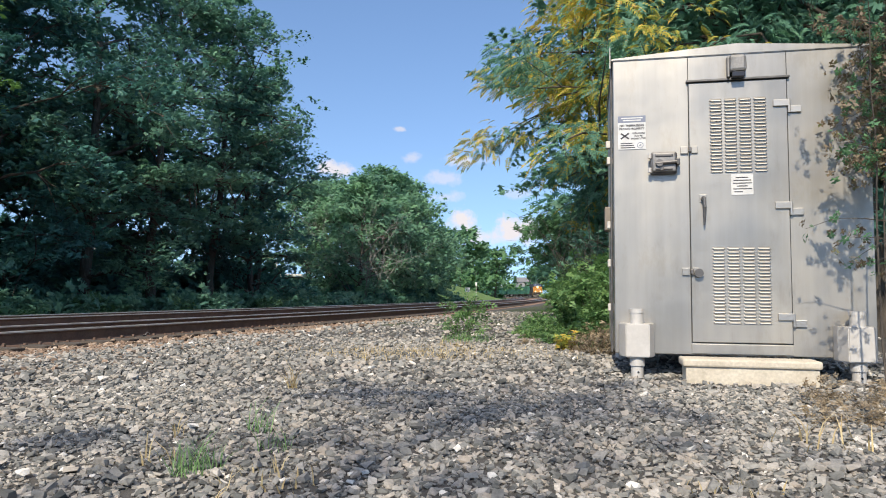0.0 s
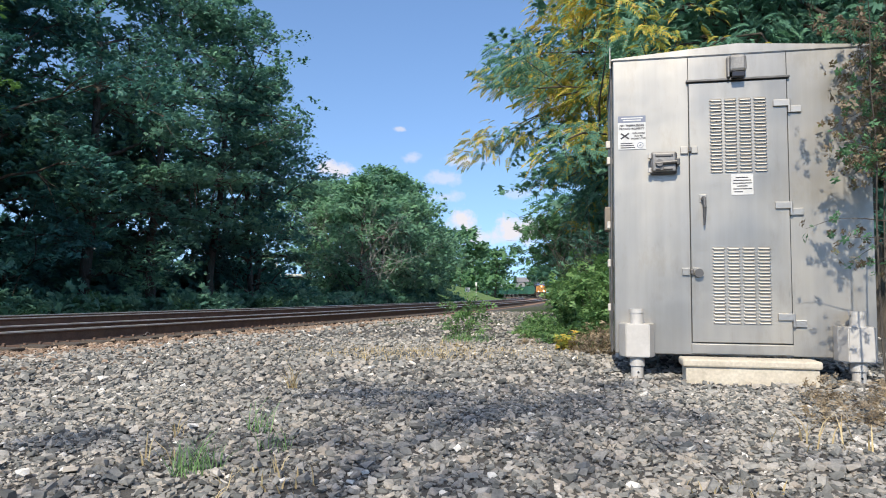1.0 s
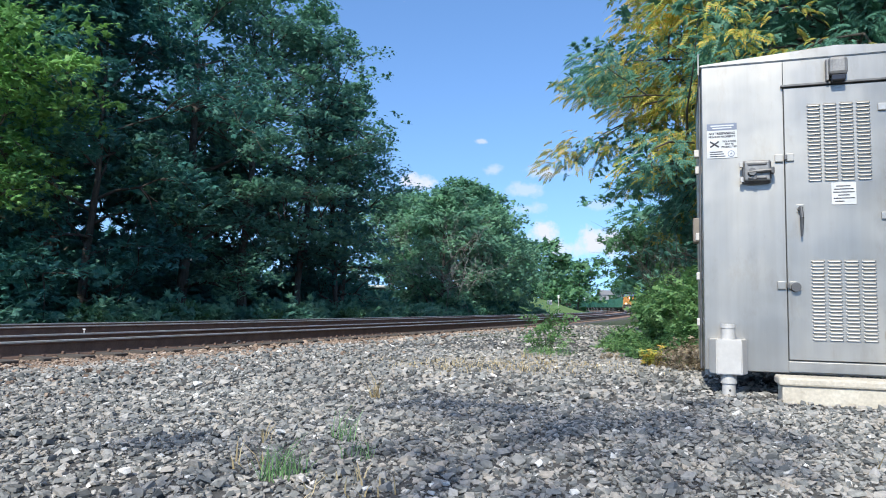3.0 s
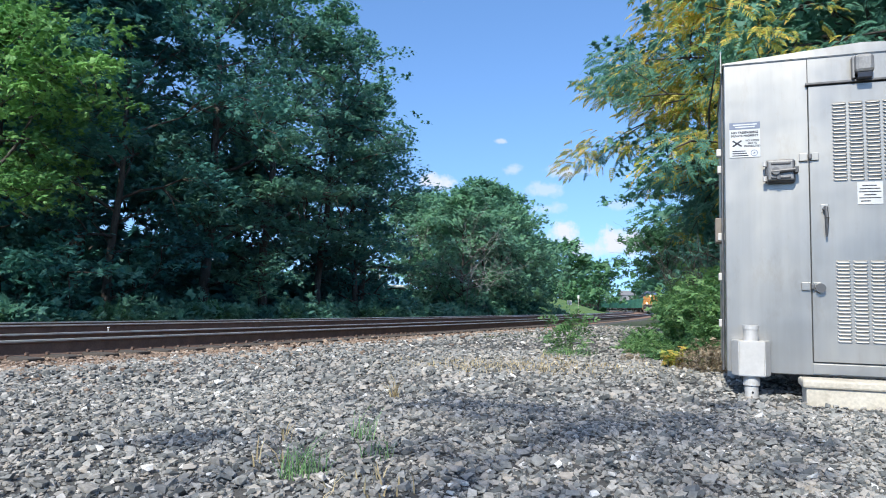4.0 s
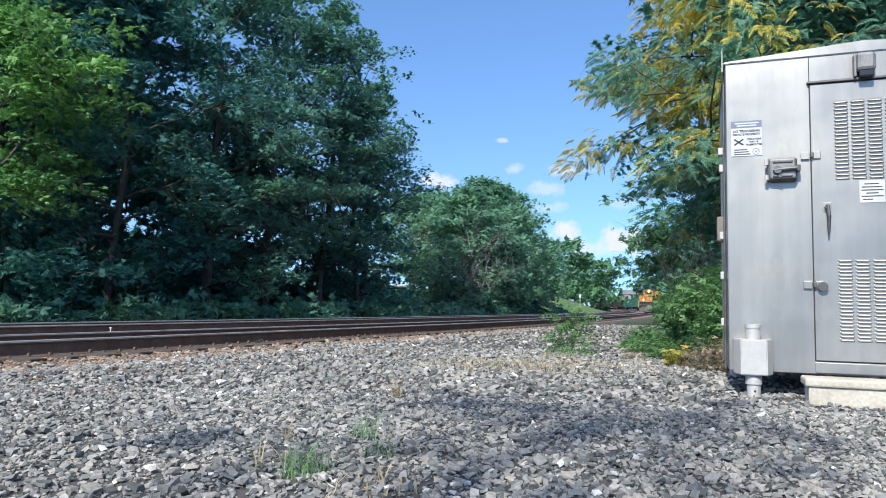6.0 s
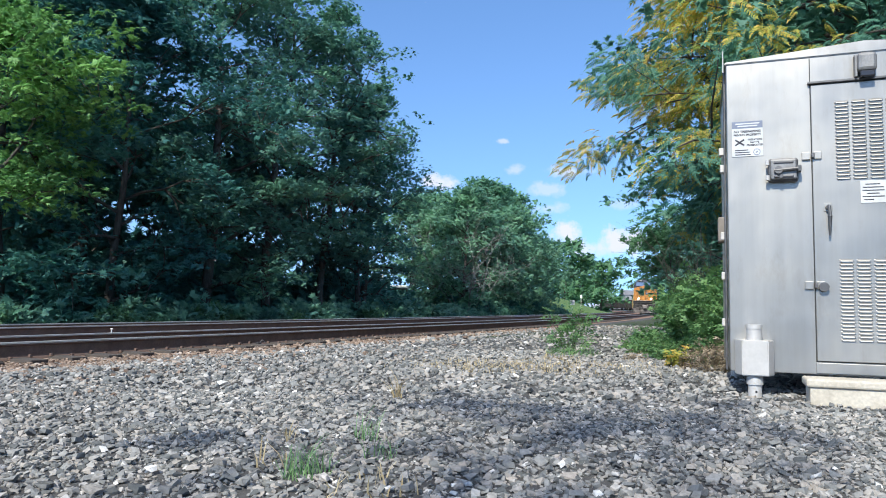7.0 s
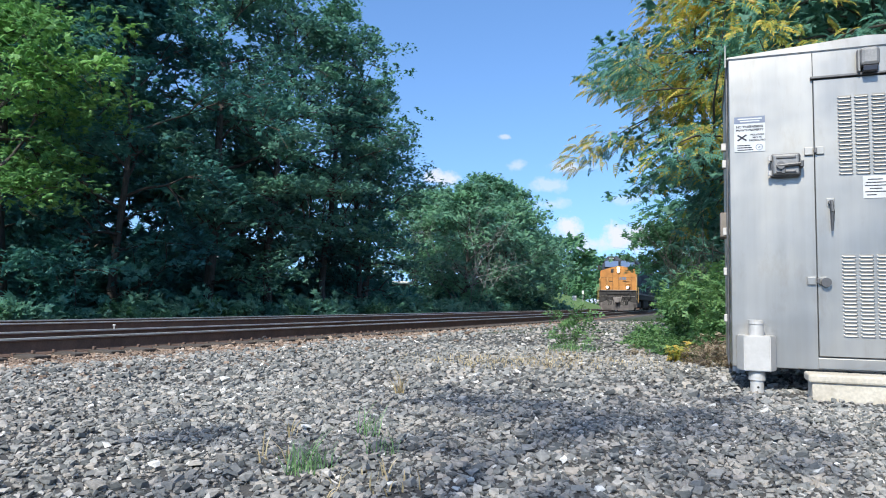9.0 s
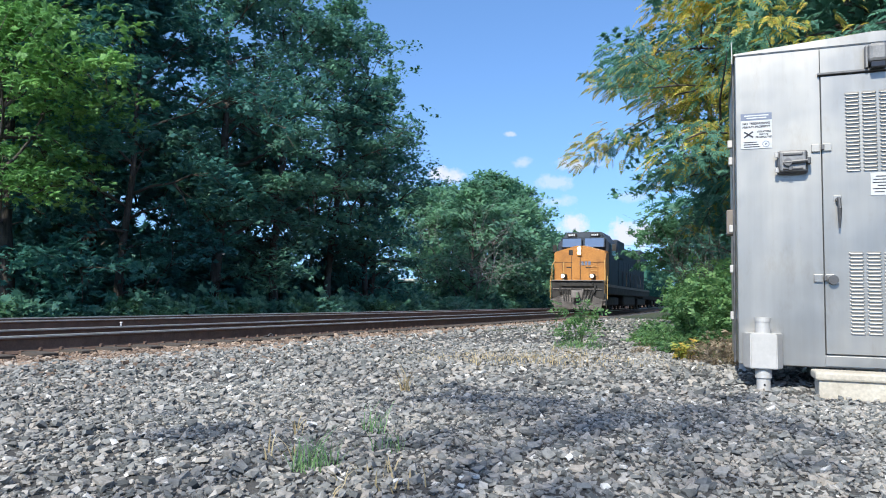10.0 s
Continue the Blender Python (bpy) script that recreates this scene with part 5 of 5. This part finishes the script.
M_RAILING = plain("yellow_handrail_paint", (0.55, 0.35, 0.12), 0.5)
M_BOARD = plain("number_board_white", (0.6, 0.62, 0.62), 0.4)
MOVERS = []


def wheelset(parent, y):
    w = part("wheelset", tube(tube(tube(B(), (-0.78, y, 0.5), (-0.68, y, 0.5), 0.5, n=20), (0.68, y, 0.5), (0.78, y, 0.5), 0.5, n=20), (-0.7, y, 0.5), (0.7, y, 0.5), 0.09), M_SOOT, parent)
    return w


def locomotive():
    """Its nose points to -y, the way it runs; the origin lies on the rails under the nose."""
    l = root("diesel_locomotive", Matrix(), "orange-nosed diesel freight locomotive with dark blue cab, headlights lit", "locomotive")
    part("underframe", box(B(), -1.5, 1.5, 0.5, 21.8, 1.0, 1.55, 0.04), M_SOOT, l)
    # nose with chamfered top corners
    bm = B()
    pr = [(-1.48, 1.72), (1.48, 1.72), (1.48, 3.38), (0.2, 3.74), (-0.2, 3.74), (-1.48, 3.38)]
    f0 = [bm.verts.new((x, 0.55, z)) for x, z in pr]
    f1 = [bm.verts.new((x, 2.1, z + (0.12 if z > 2 else 0))) for x, z in pr]
    bm.faces.new(f0)
    bm.faces.new(f1[::-1])
    for k in range(6):
        bm.faces.new((f0[k], f1[k], f1[(k + 1) % 6], f0[(k + 1) % 6]))
    bmesh.ops.recalc_face_normals(bm, faces=bm.faces)
    bmesh.ops.bevel(bm, geom=list(bm.edges), offset=0.05, segments=2, affect="EDGES")
    nose = part("nose", bm, M_ORANGE, l, "yellow-orange nose")
    part("nose_door", box(B(), -0.42, 0.02, 0.53, 0.56, 1.85, 3.1, 0.01), M_ORANGE, nose)
    for x in (-0.45, 0.05):
        part("door_gap", box(B(), x - 0.012, x + 0.012, 0.53, 0.552, 1.8, 3.15), M_SOOT, nose)
    part("nose_vent", box(B(), -0.62, -0.38, 0.52, 0.56, 3.2, 3.5, 0.01), M_SOOT, nose)
    bm = B()
    for k in range(5):
        box(bm, -0.3 + 0.2 * k, -0.16 + 0.2 * k, 0.535, 0.552, 2.62, 2.84, 0.02)
    part("nose_marking", bm, plain("grey_blue_marking", (0.15, 0.18, 0.25), 0.6), nose)
    part("nose_seam", box(B(), -1.46, 1.46, 0.536, 0.553, 2.78, 2.8), M_SOOT, nose)
    for x in (-1.0, 0.55, 1.05):
        part("panel_seam", box(B(), x - 0.008, x + 0.008, 0.536, 0.553, 1.8, 2.78), M_SOOT, nose)
    for x in (-0.75, 0.35):
        part("nose_latch", box(B(), x, x + 0.3, 0.53, 0.553, 2.46, 2.52), M_SOOT, nose)
    part("nose_sill", box(B(), -1.49, 1.49, 0.48, 0.6, 1.7, 1.78, 0.01), M_RAILING, nose)
    for z in (2.05, 2.3, 2.55):
        part("grab_rung", tube(B(), (0.65, 0.48, z), (0.98, 0.48, z), 0.015, n=6), M_RAILING, nose)
    part("grab_iron", tube(B(), (-0.9, 0.5, 2.0), (-0.9, 0.5, 2.8), 0.02, n=8), M_RAILING, nose)
    # cab
    bm = B()
    pr = [(-1.5, 1.55), (1.5, 1.55), (1.5, 3.95), (1.02, 4.66), (-1.02, 4.66), (-1.5, 3.95)]
    f0 = [bm.verts.new((x, 1.55 + (0.35 if z > 4.4 else 0.0), z)) for x, z in pr]
    f1 = [bm.verts.new((x, 4.6, z)) for x, z in pr]
    bm.faces.new(f0)
    bm.faces.new(f1[::-1])
    for k in range(6):
        bm.faces.new((f0[k], f1[k], f1[(k + 1) % 6], f0[(k + 1) % 6]))
    bmesh.ops.recalc_face_normals(bm, faces=bm.faces)
    bmesh.ops.bevel(bm, geom=list(bm.edges), offset=0.04, segments=2, affect="EDGES")
    cab = part("cab", bm, M_NAVY, l, "dark blue cab")
    for x0, x1 in ((-1.22, -0.1), (0.1, 1.22)):
        w = part("windscreen", box(B(), x0, x1, -0.03, 0.0, -0.3, 0.24, 0.02), M_GLASS_SKY, cab)
        w.matrix_local = pose(0, 1.53, 4.02, -9)
        f = B()
        for q in ((x0 - 0.05, x1 + 0.05, 0.24, 0.29), (x0 - 0.05, x0, -0.3, 0.24), (x1, x1 + 0.05, -0.3, 0.24)):
            box(f, q[0], q[1], -0.05, 0.0, q[2], q[3], 0.008)
        part("window_frame", f, M_NAVY, w)
    for x0, x1 in ((-0.95, -0.4), (0.4, 0.95)):
        b = part("number_board", box(B(), x0, x1, 1.62, 1.74, 4.36, 4.56, 0.02), M_SOOT, cab)
        for k in range(4):
            part("number_bar", box(B(), x0 + 0.08 + 0.1 * k, x0 + 0.15 + 0.1 * k, 1.605, 1.625, 4.41, 4.51), M_BOARD, b)
    for s in (-1, 1):
        part("side_window", box(B(), s * 1.49 - 0.02, s * 1.49 + 0.02, 2.4, 3.9, 3.3, 3.95, 0.02), M_GLASS_SKY, cab)
    # hood
    part("hood", box(B(), -1.15, 1.15, 4.6, 21.2, 1.55, 4.3, 0.12), M_NAVY, l)
    part("radiator", box(B(), -1.45, 1.45, 16.5, 20.8, 3.5, 4.6, 0.08), M_NAVY, l)
    part("dynamic_brake_housing", box(B(), -1.3, 1.3, 6.0, 9.0, 3.4, 4.55, 0.08), M_NAVY, l)
    for s in (-1, 1):
        for k in range(14):
            part("hood_door", box(B(), s * 1.165 - 0.02, s * 1.165 + 0.02, 4.9 + 1.15 * k, 5.9 + 1.15 * k, 1.75, 3.3, 0.01), M_NAVY, l)
        bm = tube(B(), (s * 1.52, 4.7, 2.5), (s * 1.52, 21.2, 2.5), 0.02, n=6)
        for k in range(10):
            tube(bm, (s * 1.52, 4.8 + 1.8 * k, 1.5), (s * 1.52, 4.8 + 1.8 * k, 2.5), 0.018, n=6)
        part("side_handrail", bm, M_SOOT, l)
        part("walkway_edge", box(B(), s * 1.52 - 0.02, s * 1.52 + 0.02, 0.6, 21.6, 1.42, 1.56), M_PLOW, l)
    part("fuel_tank", box(B(), -1.4, 1.4, 8.0, 13.5, 0.3, 1.05, 0.15), M_SOOT, l)
    for y0 in (2.2, 15.6):
        tr = part("truck", box(B(), -1.3, 1.3, y0, y0 + 4.2, 0.35, 0.85, 0.08), M_SOOT, l)
        for k in range(3):
            wheelset(tr, y0 + 0.3 + 1.8 * k)
    # pilot, plow and coupler
    part("pilot", box(B(), -1.5, 1.5, 0.05, 0.55, 0.75, 1.72, 0.03), M_SOOT, l)
    bm = B()
    v = [bm.verts.new(q) for q in ((-1.52, 0.2, 1.05), (1.52, 0.2, 1.05), (1.3, -0.1, 0.12), (0.0, -0.42, 0.12), (-1.3, -0.1, 0.12), (0, -0.1, 0.86))]
    for q in ((0, 5, 3, 4), (5, 1, 2, 3)):
        bm.faces.new([v[k] for k in q])
    bmesh.ops.solidify(bm, geom=list(bm.faces), thickness=0.04)
    part("plow", bm, M_PLOW, l)
    bm = box(B(), -0.14, 0.14, -0.65, 0.1, 0.8, 1.05, 0.03)
    box(bm, -0.2, 0.2, -0.75, -0.5, 0.72, 1.12, 0.06)
    part("coupler", bm, M_PLOW, l)
    part("anticlimber", box(B(), -0.9, 0.9, -0.05, 0.1, 1.4, 1.6, 0.02), M_SOOT, l)
    part("uncoupling_lever", tube(tube(B(), (-1.4, -0.02, 1.25), (1.4, -0.02, 1.25), 0.02, n=8), (0.3, -0.02, 1.25), (0.3, -0.15, 0.95), 0.02, n=8), M_PLOW, l)
    for x in (-1.05, 1.05):
        part("coupling_cable", tube(B(), (x, 0.0, 1.5), (x * 0.9, -0.1, 1.05), 0.05, n=8), M_SOOT, l)
        part("step_tread", box(B(), x * 1.33 - 0.17, x * 1.33 + 0.17, 0.05, 0.3, 0.62, 0.67), M_PLOW, l)
    part("footboard", box(B(), -1.45, 1.45, -0.06, 0.5, 1.7, 1.76, 0.01), M_PLOW, l)
    part("draft_gear", box(B(), -0.35, 0.35, -0.08, 0.1, 0.68, 1.18, 0.03), M_PLOW, l)
    for x in (-0.85, -0.7, 0.75, 0.9, -0.55, -0.35, 0.35, 0.55):
        part("brake_hose", tube(B(), (x, 0.0, 1.2), (x * 0.8, -0.2, 0.55), 0.03, n=8), M_SOOT, l)
    for s in (-1, 1):
        bm = tube(B(), (s * 1.5, 0.15, 1.0), (s * 1.5, 0.15, 2.6), 0.022, n=8)
        tube(bm, (s * 1.5, 0.15, 2.6), (s * 1.42, 0.55, 2.9), 0.022, n=8)
        tube(bm, (s * 1.62, 0.25, 0.7), (s * 1.62, 0.25, 2.0), 0.022, n=8)
        part("handrail", bm, M_RAILING, l)
        part("corner_steps", box(B(), s * 1.36 - 0.16, s * 1.36 + 0.16, 0.2, 0.75, 0.35, 1.0, 0.02), M_PLOW, l)
        d = part("ditch_light", tube(B(), (s * 0.82 - 0.02, 0.0, 1.99), (s * 0.82 - 0.02, 0.56, 1.99), 0.14, n=16), M_SOOT, l)
        part("ditch_lens", tube(B(), (s * 0.82 - 0.02, -0.02, 1.99), (s * 0.82 - 0.02, 0.02, 1.99), 0.085, n=16), M_LIGHT, d, "glowing ditch light lens")
    h = part("headlight", box(B(), -0.14, 0.14, 0.44, 0.58, 3.16, 3.72, 0.03), M_ORANGE, l)
    for z in (3.32, 3.56):
        part("headlight_lens", tube(B(), (0, 0.42, z), (0, 0.46, z), 0.09, n=16), M_LIGHT, h, "glowing headlight lens")
    for s in (-1, 1):
        part("mirror", box(B(), s * 1.75 - 0.12, s * 1.75 + 0.12, 1.8, 1.84, 3.5, 3.9, 0.01), M_SOOT, cab)
    MOVERS.append((l, 0.0))


def wagon(mat, label, group):
    w = root("freight_wagon", Matrix(), label, "freight wagon", group)
    bm = box(B(), -1.5, 1.5, -7.0, 7.0, 1.2, 4.0, 0.05)
    for k in range(13):
        for s in (-1, 1):
            box(bm, s * 1.53 - 0.05, s * 1.53 + 0.05, -6.6 + 1.1 * k - 0.05, -6.6 + 1.1 * k + 0.05, 1.15, 4.0)
    part("body", bm, mat, w)
    part("underframe", box(B(), -1.2, 1.2, -7.3, 7.3, 0.85, 1.2, 0.03), M_SOOT, w)
    for y0 in (-5.2, 5.2):
        tr = part("truck", box(B(), -1.1, 1.1, y0 - 1.3, y0 + 1.3, 0.35, 0.75, 0.05), M_SOOT, w)
        wheelset(tr, y0 - 0.9)
        wheelset(tr, y0 + 0.9)
    for y0 in (-7.5, 7.5):
        part("coupler", box(B(), -0.12, 0.12, y0 - 0.3, y0 + 0.3, 0.75, 1.0, 0.02), M_SOOT, w)
    return w


def train():
    locomotive()
    g = wagon(M_GREEN, "dark green ribbed freight wagon in the train", "freight wagons")
    d = wagon(M_SOOT, "dark grey freight wagon in the train", "freight wagons")
    first = {0: g, 1: d}
    used = set()
    for k in range(13):
        kind = 0 if k < 9 else 1
        w = first[kind] if kind not in used else copy_thing(first[kind], Matrix())
        used.add(kind)
        MOVERS.append((w, 22.6 + 7.6 + 15.4 * k))


train()


def motions():
    for ob, behind in MOVERS:
        walk(ob, [(t, on_track(t, behind)) for t in (0.0, 1.0, 2.0, 3.0, 4.0, 5.0, 6.0, 7.0, 8.0, 9.0, 10.0)])


motions()
